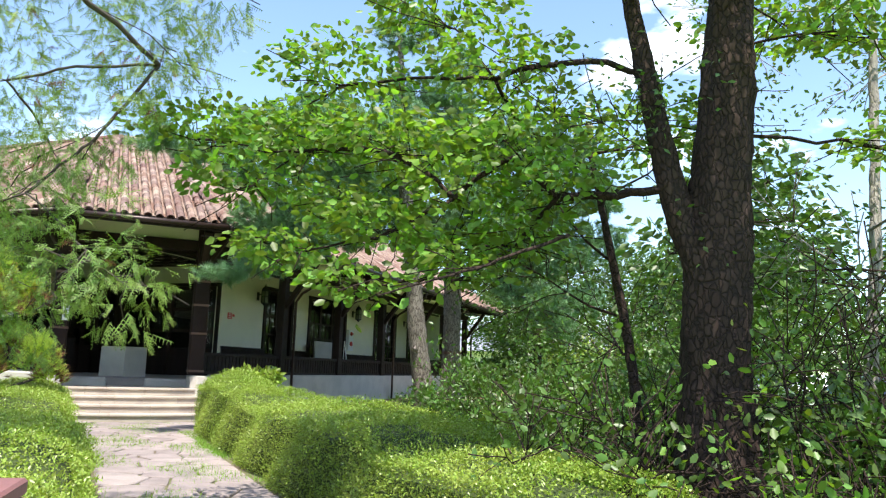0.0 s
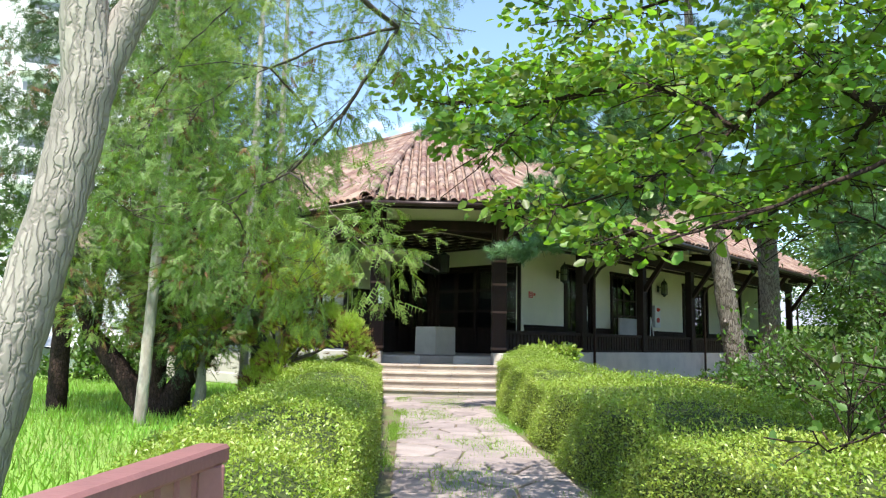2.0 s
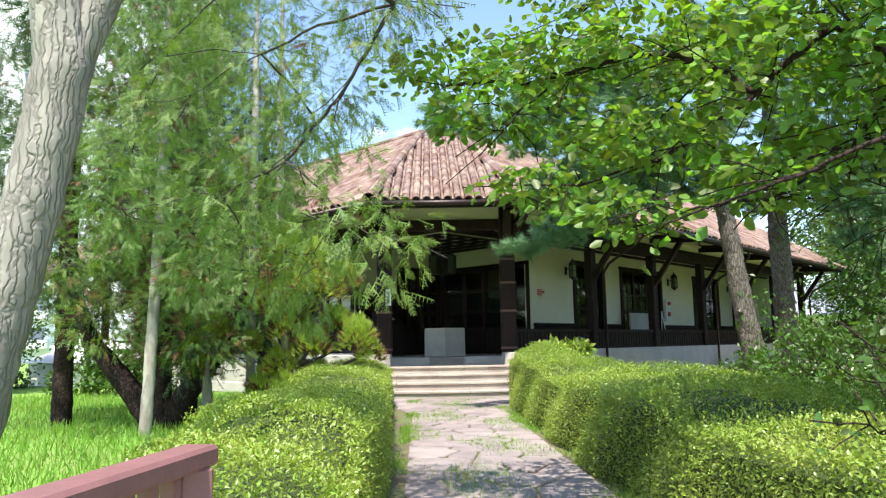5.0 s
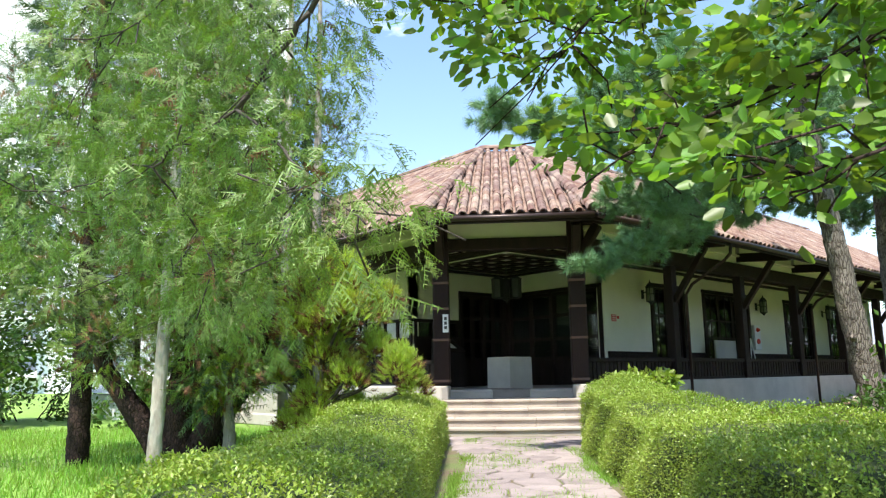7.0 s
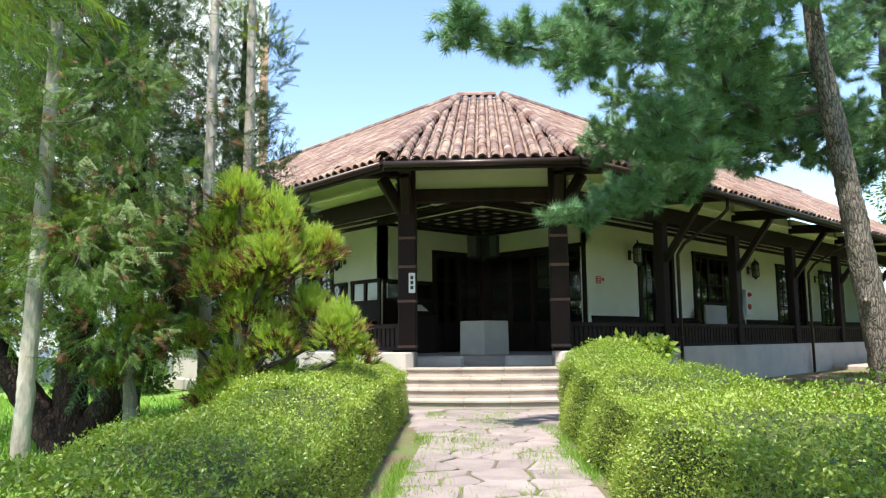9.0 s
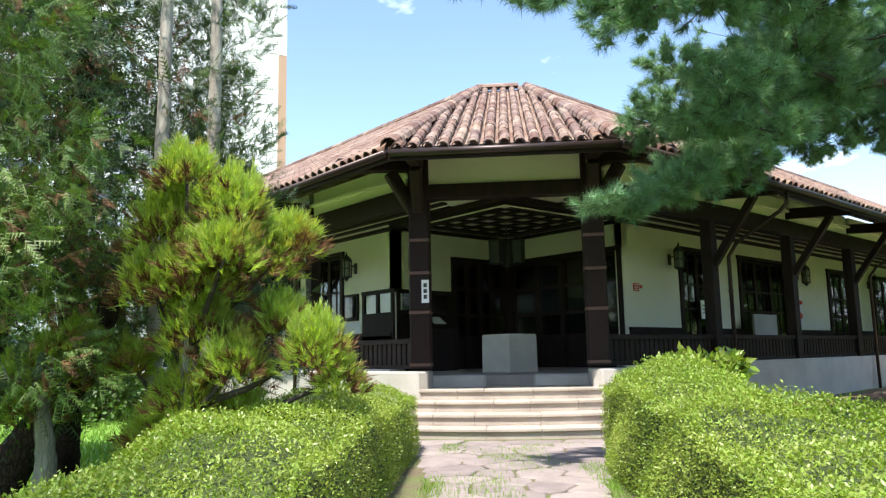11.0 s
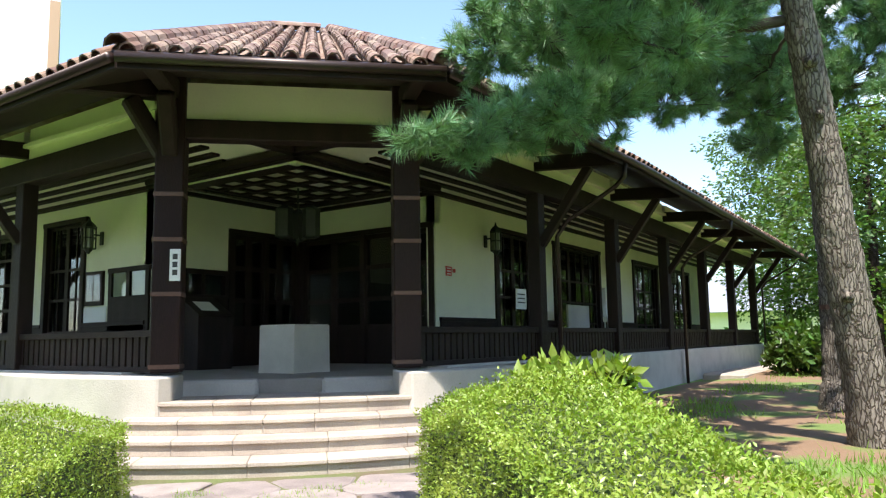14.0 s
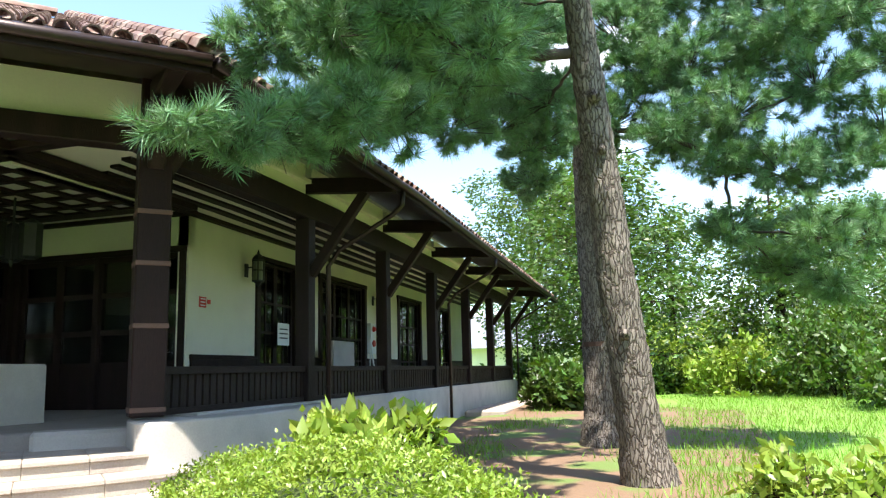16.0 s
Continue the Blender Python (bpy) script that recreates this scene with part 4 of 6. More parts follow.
def branch_net(rng, stems, clumps, out, thick, low, twigs=6):
    """Boughs that fork from the stems to every clump, each one springing from the nearest wood inward of it."""
    nodes = [np.array(p, float) for q in stems for a, b in zip(q, q[1:]) for p in (np.array(a, float) + (np.array(b, float) - np.array(a, float)) * k / 6 for k in range(6)) if p[2] > low]
    first = len(nodes)
    roots = np.array(nodes)
    gap = lambda c: np.linalg.norm(roots - c, axis=1).min()
    order = sorted(clumps, key=lambda c: gap(np.array(c[:3])))
    up, far = [-1] * first, [0.0] * first
    for x, y, z, r in order:
        c = np.array([x, y, z - r * 0.25])
        k = min(range(len(nodes)), key=lambda i: np.linalg.norm((c - nodes[i]) * np.array([1, 1, 1.5])) + 0.25 * far[i])
        up.append(k), far.append(far[k] + np.linalg.norm(c - nodes[k])), nodes.append(c)
    load = [1] * len(nodes)
    for i in range(len(nodes) - 1, first - 1, -1):
        if up[i] >= first:
            load[up[i]] += load[i]
    for i in range(first, len(nodes)):
        a, b = nodes[up[i]], nodes[i]
        ln = np.linalg.norm(b - a)
        mid = (a + b) / 2 + np.array([0, 0, 0.06 * ln]) + rng.normal(0, 0.05 * ln, 3)
        pts = [a * (1 - t) ** 2 + mid * 2 * t * (1 - t) + b * t * t + (rng.normal(0, 0.012 * ln, 3) if 0 < t < 1 else 0) for t in np.linspace(0, 1, 9)]
        r0, r1 = thick * math.sqrt(load[i] + 0.6), thick * math.sqrt(max(load[i] - 0.6, 0.3))
        out.append((pts, list(np.linspace(r0, r1, 9))))
        r = order[i - first][3]
        for k in range(twigs):
            s0 = pts[rng.integers(5, 9)]
            e = b + rng.normal(0, r * 0.55, 3) * np.array([1, 1, 0.5])
            out.append(([s0, (s0 + e) / 2 + rng.normal(0, 0.03, 3), e], [thick * 0.6, thick * 0.4, 0.003]))


def stem_at(axis_pts, z):
    A = np.array(axis_pts, float)
    return np.array([np.interp(z, A[:, 2], A[:, k]) for k in range(3)])


def pine(name, pts, rad, clumps, seed, label, tuft, dens=13):
    rng = np.random.default_rng(seed)
    th = thing(name, pts[0], label, "tree", "pines beside the veranda")
    trunk("trunk", pts, rad, BARK, th, "rough grey-brown scaly bark", seed)
    out, P, D = [], [], []
    branch_net(rng, [pts], clumps, out, 0.012, 4.3, 2)
    for x, y, z, r in clumps:
        # twig ends spread through the clump, each with a brush of needle tufts
        m = int(25 * (r / 0.5) ** 2) + 8
        c = np.array([x, y, z])
        tip, q = fill(rng, c, r * 1.12, m, 0.62)
        way = unit(q * np.array([1, 1, 0.6]) + np.array([0, 0, 0.35]) + rng.normal(0, 0.2, q.shape))
        for e, w in zip(tip, way):
            out.append(([c + (e - c) * 0.25 - np.array([0, 0, r * 0.15]), e], [0.006, 0.004]))
            t = rng.uniform(0, 1, (dens, 1))
            P.append(e - w * 0.24 * t + rng.normal(0, 0.018, (dens, 3)))
            D.append(w * (1.0 - 0.55 * t) + rng.normal(0, 0.42, (dens, 3)))
    limbs("branchwork", out, TWIG, th)
    P, D = np.concatenate(P), unit(np.concatenate(D))
    scatter("crown", PINE_T, P, D, rng.uniform(tuft * 0.75, tuft * 1.1, len(P)), PINE, th, "soft blue-green needle tufts in brushes", "stuff", rng)
    return th


rng = np.random.default_rng(21)
PA = [(-6.86, 17.85, -0.05), (-6.92, 17.75, 0.5), (-7.05, 17.5, 1.9), (-7.2, 17.2, 4.1), (-7.35, 16.9, 6.0), (-7.5, 16.8, 8.5), (-7.6, 16.8, 11.0)]
CLUMPS_A = [(-9.55, 12.55, 3.08, 0.26), (-9.3, 12.95, 3.1, 0.34), (-9.4, 13.6, 3.35, 0.45), (-8.75, 13.6, 3.4, 0.42), (-9.4, 14.3, 3.65, 0.55), (-8.9, 14.9, 3.8, 0.55),
            (-9.9, 14.4, 4.6, 0.65), (-9.3, 15.4, 4.4, 0.65), (-8.6, 16.1, 4.6, 0.55), (-9.2, 15.9, 5.2, 0.7), (-8.2, 16.6, 5.1, 0.55), (-8.6, 17.2, 5.9, 0.8)]
CLUMPS_A += [(-10.2, 15.6, 5.7, 0.7), (-9.6, 17.2, 6.5, 0.9), (-8.0, 15.4, 6.0, 0.8), (-7.0, 16.0, 7.0, 0.85), (-9.0, 16.5, 7.4, 0.9), (-7.6, 17.2, 8.2, 1.0), (-8.4, 15.0, 7.0, 0.8), (-7.4, 16.8, 9.8, 0.9), (-6.4, 17.6, 8.0, 0.8)]
CLUMPS_A += [(-8.0, 13.0, 4.3, 0.55), (-9.0, 13.9, 4.3, 0.5), (-8.4, 12.0, 5.6, 0.6), (-7.4, 12.2, 6.0, 0.7), (-8.0, 14.6, 6.6, 0.8), (-6.8, 13.4, 6.0, 0.7), (-7.2, 11.2, 5.4, 0.6)]
CLUMPS_A += [(-7.68, 13.6, 3.75, 0.42), (-8.15, 13.2, 3.95, 0.42), (-9.1, 17.6, 4.6, 0.55), (-9.4, 16.4, 4.6, 0.5), (-8.7, 18.7, 4.9, 0.55), (-8.4, 16.5, 4.9, 0.5), (-8.4, 19.8, 4.9, 0.6)]
CLUMPS_A += [(-8.6, 9.7, 4.9, 0.45), (-8.4, 10.5, 4.9, 0.55), (-8.2, 11.5, 4.85, 0.6), (-7.9, 12.6, 5.2, 0.65), (-7.8, 13.8, 5.6, 0.75), (-8.9, 12.4, 5.6, 0.7), (-7.0, 14.6, 6.4, 0.8), (-8.9, 15.5, 4.9, 0.75), (-8.5, 16.2, 5.8, 0.8), (-9.8, 16.4, 4.9, 0.7), (-8.3, 14.2, 4.6, 0.6), (-8.2, 15.2, 5.2, 0.65), (-8.8, 18.4, 5.6, 0.75), (-8.6, 19.2, 6.5, 0.85), (-8.0, 18.9, 5.3, 0.65)]
pine("pine_tree", PA, [0.36, 0.26, 0.225, 0.19, 0.155, 0.10, 0.03], CLUMPS_A, 31, "slender leaning pine with scaly grey bark and soft needles", 0.19)
PB = [(-7.7, 21.9, 0.0), (-7.72, 21.93, 0.6), (-7.75, 21.95, 2.0), (-7.8, 22.0, 5.0), (-7.8, 22.0, 9.0), (-7.8, 22.0, 12.0)]
CLUMPS_B = [(-6.0, 20.4, 6.1, 0.9), (-5.4, 20.2, 5.2, 0.8), (-4.8, 20.3, 4.3, 0.75), (-4.4, 20.2, 3.3, 0.65), (-5.5, 20.6, 3.5, 0.55), (-4.2, 20.4, 5.6, 0.8), (-3.9, 20.6, 4.4, 0.6),
            (-7.0, 20.4, 6.8, 0.9), (-6.4, 20.8, 7.6, 1.0), (-5.0, 20.6, 7.2, 0.9), (-7.4, 21.2, 8.6, 1.1)]
CLUMPS_B += [(-4.6, 20.0, 6.4, 0.8), (-3.6, 20.2, 6.6, 0.8), (-3.0, 20.6, 6.0, 0.7), (-5.6, 20.2, 4.5, 0.6), (-4.2, 20.6, 2.5, 0.5), (-5.2, 20.8, 7.8, 0.9), (-3.8, 20.8, 7.6, 0.9), (-6.6, 20.4, 6.0, 0.7), (-8.6, 23.0, 6.0, 0.8), (-9.2, 24.0, 5.4, 0.7)]
CLUMPS_B += [(-8.6, 20.6, 7.2, 0.9), (-9.4, 21.6, 6.4, 0.9), (-8.8, 22.4, 8.4, 1.0), (-6.4, 22.6, 9.0, 1.0), (-7.6, 21.8, 10.6, 1.0), (-6.2, 21.6, 5.2, 0.6), (-5.0, 21.0, 6.3, 0.8), (-9.4, 19.8, 6.2, 0.7), (-3.6, 20.8, 3.3, 0.65), (-3.2, 21.0, 5.0, 0.8), (-4.7, 21.4, 2.9, 0.6), (-7.2, 20.6, 5.4, 0.75), (-6.4, 20.0, 5.0, 0.6), (-8.3, 20.2, 5.8, 0.7)]
pine("pine_tree", PB, [0.46, 0.33, 0.27, 0.24, 0.16, 0.04], CLUMPS_B, 33, "tall straight pine with dark brown bark behind the leaning one", 0.22, 11)


def broadleaf(name, trunks, mat, limb_list, seed, label, leaf, per, leafmat, sig=0.10, levels=2, droop=0.03, barklabel="rough bark", category="tree", tmpl=LEAF_T, kids=(4, 6), group=""):
    rng = np.random.default_rng(seed)
    th = thing(name, trunks[0][0][0], label, category, group)
    for pts, rad in trunks:
        trunk("trunk", pts, rad, mat, th, barklabel, seed)
    out, tips = [], []
    for s, d, ln, r in limb_list:
        grow(rng, s, d, ln, r, levels, out, tips, droop, 0.8, kids, 0.22)
    limbs("branchwork", out, mat, th)
    p, d = points_about(rng, tips, per, sig)
    a = unit(d * 0.4 + rng.normal(0, 0.6, p.shape) * np.array([1, 1, 0.5]) + np.array([0, 0, -0.25]))
    scatter("crown", tmpl, p, a, rng.uniform(leaf * 0.7, leaf * 1.25, len(p)), leafmat, th, "fresh green leaves", "stuff", rng)
    return th


# the cherry whose boughs reach over the path
CT = [[(-0.05, 5.6, -0.05), (-0.1, 5.65, 1.2), (-0.05, 5.7, 2.3), (0.05, 5.7, 3.6), (0.1, 5.8, 5.0), (0.15, 5.8, 6.0)], [0.34, 0.235, 0.23, 0.17, 0.12, 0.05]]
CT2 = [[(-0.1, 5.62, 1.9), (-0.28, 5.6, 2.3), (-0.42, 5.55, 2.9), (-0.62, 5.6, 4.0), (-0.95, 5.6, 5.8)], [0.13, 0.11, 0.09, 0.06, 0.03]]
CS = (-0.40, 5.56, 2.85)
CHERRY = [(-3.8, 4.8, 3.1, 0.5), (-3.3, 4.75, 2.65, 0.5), (-2.97, 5.0, 3.0, 0.55), (-3.0, 4.75, 2.1, 0.4), (-2.35, 4.65, 1.85, 0.36), (-2.3, 4.95, 2.3, 0.5), (-2.3, 4.95, 2.95, 0.55), (-1.8, 5.1, 2.6, 0.5), (-1.8, 5.2, 2.0, 0.4),
          (-1.4, 5.2, 2.9, 0.5), (-1.45, 5.5, 2.3, 0.5), (-1.1, 5.3, 2.6, 0.45)]
CHERRY += [(-2.8, 5.2, 3.6, 0.6), (-3.6, 5.6, 3.3, 0.55), (-3.2, 6.0, 2.7, 0.5), (-2.5, 6.2, 3.2, 0.6), (-1.6, 6.2, 3.4, 0.6), (-2.4, 6.6, 2.4, 0.5), (-1.6, 5.4, 3.6, 0.6), (-0.6, 6.8, 3.4, 0.7), (0.6, 6.6, 4.2, 0.7), (0.9, 5.4, 3.6, 0.5), (-0.4, 4.9, 4.2, 0.6), (-2.2, 5.6, 4.3, 0.7)]
# high clumps on the sun side, mostly out of view, added to shade the trunk
CHERRY += [(-0.1, 5.1, 4.8, 0.7), (-0.2, 4.3, 5.6, 0.8), (1.1, 4.6, 4.4, 0.6)]
CHERRY += [(0.5, 4.4, 4.6, 0.7), (1.0, 3.8, 5.2, 0.7), (0.9, 4.6, 5.6, 0.7), (0.4, 3.6, 5.8, 0.6), (1.2, 6.2, 3.0, 0.45), (1.5, 5.8, 2.4, 0.4)]


def leafy(name, trunks, bark, start, clumps, seed, label, leaf, dens, leafmat, flat=0.45, r0=0.028, category="tree", group="", barklabel="rough bark", tmpl=OVAL_T):
    rng = np.random.default_rng(seed)
    th = thing(name, trunks[0][0][0], label, category, group)
    for pts, rad in trunks:
        trunk("trunk", pts, rad, bark, th, barklabel, seed, 34 if start is not None else 12)
    out, P, Q = [], [], []
    branch_net(rng, [q for q, _ in trunks], clumps, out, r0, 2.2 if start is not None else 1.0, 9)
    for x, y, z, r in clumps:
        p, q = fill(rng, (x, y, z), r, int(dens * (r / 0.5) ** 2), flat)
        P.append(p), Q.append(q)
    limbs("branchwork", out, bark, th)
    P, Q = np.concatenate(P), np.concatenate(Q)
    a = unit(Q * np.array([0.8, 0.8, 0.1]) + rng.normal(0, 0.45, P.shape) * np.array([1, 1, 0.5]) + np.array([0, 0, -0.22]))
    scatter("crown", tmpl, P, a, rng.uniform(leaf * 0.65, leaf * 1.2, len(P)), leafmat, th, "fresh green leaves", "stuff", rng)
    return th


leafy("cherry_tree", [CT, CT2], BARK_DARK, CS, CHERRY, 41, "old cherry tree with dark peeling bark and spreading boughs", 0.078, 430, LEAF, 0.40, 0.0085, barklabel="dark peeling reddish bark")
# a low twig of large leaves beside the path
broadleaf("overhanging_twig", [[[(-1.0, 5.2, 2.2), (-1.5, 4.85, 1.95), (-2.05, 4.45, 1.72)], [0.014, 0.010, 0.005]]], BARK_DARK, [((-1.5, 4.85, 1.95), (-0.7, -0.2, -0.05), 0.5, 0.006), ((-1.9, 4.55, 1.8), (-0.6, 0.3, 0.05), 0.4, 0.005), ((-1.3, 5.0, 2.05), (-0.2, 0.8, 0.0), 0.5, 0.006)], 43, "leafy cherry twig hanging beside the path", 0.10, 1, LEAF, 0.05, 1, 0.05, "thin twig", "twig", OVAL_T, (2, 3))

# slim stems and shrubs beside the cherry
for i, (base, top, r) in enumerate((((0.85, 6.6, 0), (1.25, 7.2, 4.5), 0.06), ((0.62, 5.4, 0), (1.75, 6.4, 2.4), 0.085), ((-0.55, 6.3, 0.0), (-1.1, 6.7, 3.2), 0.05))):
    t = [[base, tuple((np.array(base) + np.array(top)) / 2 + np.array([0.06, 0, 0])), top], [r, r * 0.8, r * 0.5]]
    broadleaf("young_tree", [t], BARK_DARK if i else BARK_GREY, [(np.array(base) * (1 - f) + np.array(top) * f, (math.cos(f * 9 + i * 2), math.sin(f * 9 + i * 2), 0.3), 1.3, 0.014) for f in (0.45, 0.55, 0.7, 0.85, 1.0)], 50 + i, "slim leafy young tree in the shrubbery", 0.06, 5, SHRUB, 0.1, group="young trees by the cherry")


def shrub(name, at, size, seed, label, count, leaf, mat, tmpl=OVAL_T, group=""):
    """Stems and an uneven crown of leaf clumps."""
    rng = np.random.default_rng(seed)
    th = thing(name, at, label, "shrub", group)
    out, tips = [], []
    for i in range(9):
        a = rng.uniform(0, 2 * math.pi)
        grow(rng, np.array(at) + np.array([math.cos(a) * size[0] * 0.25, math.sin(a) * size[1] * 0.25, 0]), (math.cos(a) * 0.6 * size[0] / size[2], math.sin(a) * 0.6 * size[1] / size[2], 1), size[2] * 0.95, 0.018 * max(1, size[2] / 2), 2, out, tips, 0.05, 0.9, (3, 5), 0.3, 0.15)
    limbs("stemwork", out, BARK_DARK, th)
    per = max(1, count // len(tips))
    p, d = points_about(rng, tips, per, 0.07 * size[0])
    a = unit(d * 0.3 + rng.normal(0, 0.6, p.shape) + np.array([0, 0, 0.15]))
    p[:, 2] = np.maximum(p[:, 2], at[2] + 0.03)
    scatter("crown", tmpl, p, a, rng.uniform(leaf * 0.7, leaf * 1.3, len(p)), mat, th, "dense leaves", "stuff", rng)
    return th


for i, (d, n, sx, h) in enumerate(((-1.5, 4.3, 1.2, 1.4), (1.2, 4.6, 1.3, 1.5), (3.4, 4.9, 1.2, 1.6), (5.4, 4.7, 0.9, 0.9), (-3.2, 3.8, 1.0, 1.1), (0.5, 6.6, 1.4, 1.0), (-3.0, 6.4, 1.4, 1.5), (-4.6, 5.0, 1.0, 0.9), (3.0, 7.4, 1.8, 2.4))):
    shrub("shrub", pp(d, n), (sx, sx, h), 70 + i, "loose green leafy shrub behind the hedge", 5500, 0.08, SHRUB, LEAF_T, "shrubs by the cherry")

for i, (x, y, sx, h) in enumerate(((-0.8, 5.0, 0.5, 1.1), (0.3, 4.7, 0.5, 0.75), (1.1, 4.9, 0.6, 0.95), (-0.35, 5.9, 0.5, 1.5), (0.7, 5.6, 0.5, 1.7), (1.7, 5.6, 0.6, 1.2))):
    shrub("undergrowth", (x, y, 0), (sx, sx, h), 170 + i, "sparse twiggy undergrowth round the cherry trunk", 900, 0.06, LEAF if i % 2 else SHRUB, OVAL_T, "undergrowth by the cherry")

# ---- left side: hanging cypress, tall stems, cedars, yew ----
def drooper(name, trunks, start, clumps, seed, label, dens, size, bark=BARK_PALE, flat=0.75, dead=0.05, down=0.45, leaf=CYPRESS):
    rng = np.random.default_rng(seed)
    th = thing(name, trunks[0][0][0], label, "tree", "conifers on the lawn")
    for q, r in trunks:
        trunk("trunk", q, r, bark, th, "flaking bark", seed, 16)
    out, P, Q = [], [], []
    branch_net(rng, [q for q, _ in trunks], clumps, out, 0.0045, 1.2 if start is None else 2.3, 3)
    for x, y, z, r in clumps:
        p, q = fill(rng, (x, y, z), r, int(dens * (r / 0.5) ** 2), flat)
        P.append(p), Q.append(q)
    limbs("branchwork", out, TWIG, th)
    P, Q = np.concatenate(P), np.concatenate(Q)
    a = unit(Q * 0.7 + np.array([0, 0, -down]) + rng.normal(0, 0.35, P.shape))
    cut = rng.uniform(size=len(P)) < dead + dead * np.sin(P[:, 0] * 3 + P[:, 2] * 4)
    scatter("crown", SPRAY_T, P[~cut], a[~cut], rng.uniform(size * 0.6, size * 1.3, (~cut).sum()), leaf, th, "hanging feathery green sprays", "stuff", rng)
    if cut.sum() > 3:
        scatter("dead_sprays", SPRAY_T, P[cut], a[cut], rng.uniform(size * 0.6, size, cut.sum()), DEAD, th, "withered brown sprays", "stuff", rng)
    return th


def whorl(rng, axis_pts, z0, z1, n, reach, r):
    """Clump places round a stem, wide below and narrow above."""
    res = []
    for i in range(n):
        t = (i + rng.uniform(0, 1)) / n
        z = z0 + (z1 - z0) * t
        c = stem_at(axis_pts, z)
        a = i * 2.4 + rng.uniform(-0.4, 0.4)
        k = reach * (1 - 0.7 * t) * rng.uniform(0.5, 1.0)
        res.append((c[0] + k * math.cos(a), c[1] + k * math.sin(a), z, r * (1 - 0.35 * t)))
    return res


# forked cypress near the bridge: its boughs hang over the hedge
LT = [[(-3.95, 1.75, 0), (-3.82, 1.95, 0.92), (-3.74, 2.12, 1.8), (-3.70, 2.2, 2.4), (-3.74, 2.12, 3.1), (-3.85, 2.0, 4.4), (-3.9, 2.0, 6.5)], [0.17, 0.135, 0.125, 0.12, 0.095, 0.08, 0.04]]
LT2 = [[(-3.70, 2.2, 2.35), (-3.66, 2.34, 2.75), (-3.62, 2.46, 3.1), (-3.5, 2.8, 4.2), (-3.4, 3.0, 5.2)], [0.09, 0.08, 0.072, 0.055, 0.03]]
# the last eight, high clumps are added only to cast shade on the left hedge
HANG = [(-3.37, 3.8, 1.75, 0.26), (-3.7, 3.75, 1.95, 0.32), (-3.85, 3.85, 2.75, 0.34), (-4.2, 3.7, 2.4, 0.36), (-3.5, 4.0, 3.3, 0.36), (-4.6, 3.5, 2.2, 0.36), (-4.5, 3.7, 3.2, 0.4), (-5.0, 3.4, 2.9, 0.36), (-5.6, 3.3, 2.2, 0.36), (-4.2, 3.8, 1.65, 0.28), (-3.3, 4.2, 4.0, 0.4), (-5.6, 3.6, 3.6, 0.45), (-4.2, 4.0, 4.2, 0.45), (-4.8, 3.9, 1.75, 0.3), (-3.9, 4.3, 3.6, 0.4), (-5.1, 4.0, 4.2, 0.45), (-5.3, 4.2, 2.4, 0.4), (-4.7, 4.3, 2.9, 0.4), (-6.3, 3.6, 2.9, 0.45), (-6.2, 4.2, 2.0, 0.4), (-5.2, 3.0, 5.6, 0.6), (-6.0, 3.6, 5.4, 0.6), (-4.4, 2.6, 6.0, 0.6), (-4.7, 3.5, 5.2, 0.5), (-6.6, 4.2, 5.0, 0.6), (-7.0, 4.9, 4.5, 0.5), (-5.6, 4.4, 5.0, 0.5), (-3.6, 3.4, 5.6, 0.6)]
drooper("cypress_tree", [LT, LT2], (-3.5, 2.8, 4.2), HANG, 111, "leaning forked cypress with pale grey bark and hanging boughs", 260, 0.15, BARK_GREY, 1.3, 0.03, 0.75)
# thin pale-stemmed tree on the lawn
S1 = [(-10.1, 5.55, 0), (-10.07, 5.6, 1.5), (-10.0, 5.65, 4.0), (-10.0, 5.7, 8.0)]
drooper("weeping_cypress", [[S1, [0.085, 0.075, 0.06, 0.02]]], None, whorl(rng, S1, 1.9, 6.8, 28, 1.3, 0.58), 91, "tall cypress with pale thin trunk and hanging green sprays", 165, 0.2, dead=0.11, leaf=MID_SPRAY)
for k, (x, y, h, sd) in enumerate(((-11.0, 7.66, 9.5, 94), (-11.06, 8.2, 9.0, 95))):
    q = [(x, y, 0), (x + 0.05, y, h * 0.5), (x, y + 0.05, h)]
    drooper("thin_conifer", [[q, [0.075, 0.06, 0.015]]], None, whorl(rng, q, 4.8, h, 14, 0.6, 0.26), sd, "tall thin conifer with bare pale stem and sparse tufted top", 60, 0.17, BARK_PALE, 1.0, 0.05, -0.6)
S3 = [(-12.1, 7.2, 0), (-12.1, 7.2, 4.0), (-12.1, 7.2, 8.0)]
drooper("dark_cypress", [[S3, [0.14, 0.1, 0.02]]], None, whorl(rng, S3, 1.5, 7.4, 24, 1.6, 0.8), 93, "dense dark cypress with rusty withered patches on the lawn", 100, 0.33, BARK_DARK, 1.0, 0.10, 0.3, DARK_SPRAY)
S5 = [(-13.2, 5.6, 0), (-13.2, 5.6, 5.0), (-13.2, 5.6, 9.8)]
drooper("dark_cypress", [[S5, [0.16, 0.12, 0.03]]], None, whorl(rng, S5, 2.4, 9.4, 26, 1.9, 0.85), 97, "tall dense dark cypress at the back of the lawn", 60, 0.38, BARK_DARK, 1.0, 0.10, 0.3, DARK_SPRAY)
S4 = [(-12.4, 8.8, 0), (-12.4, 8.8, 3.0), (-12.4, 8.8, 6.2)]
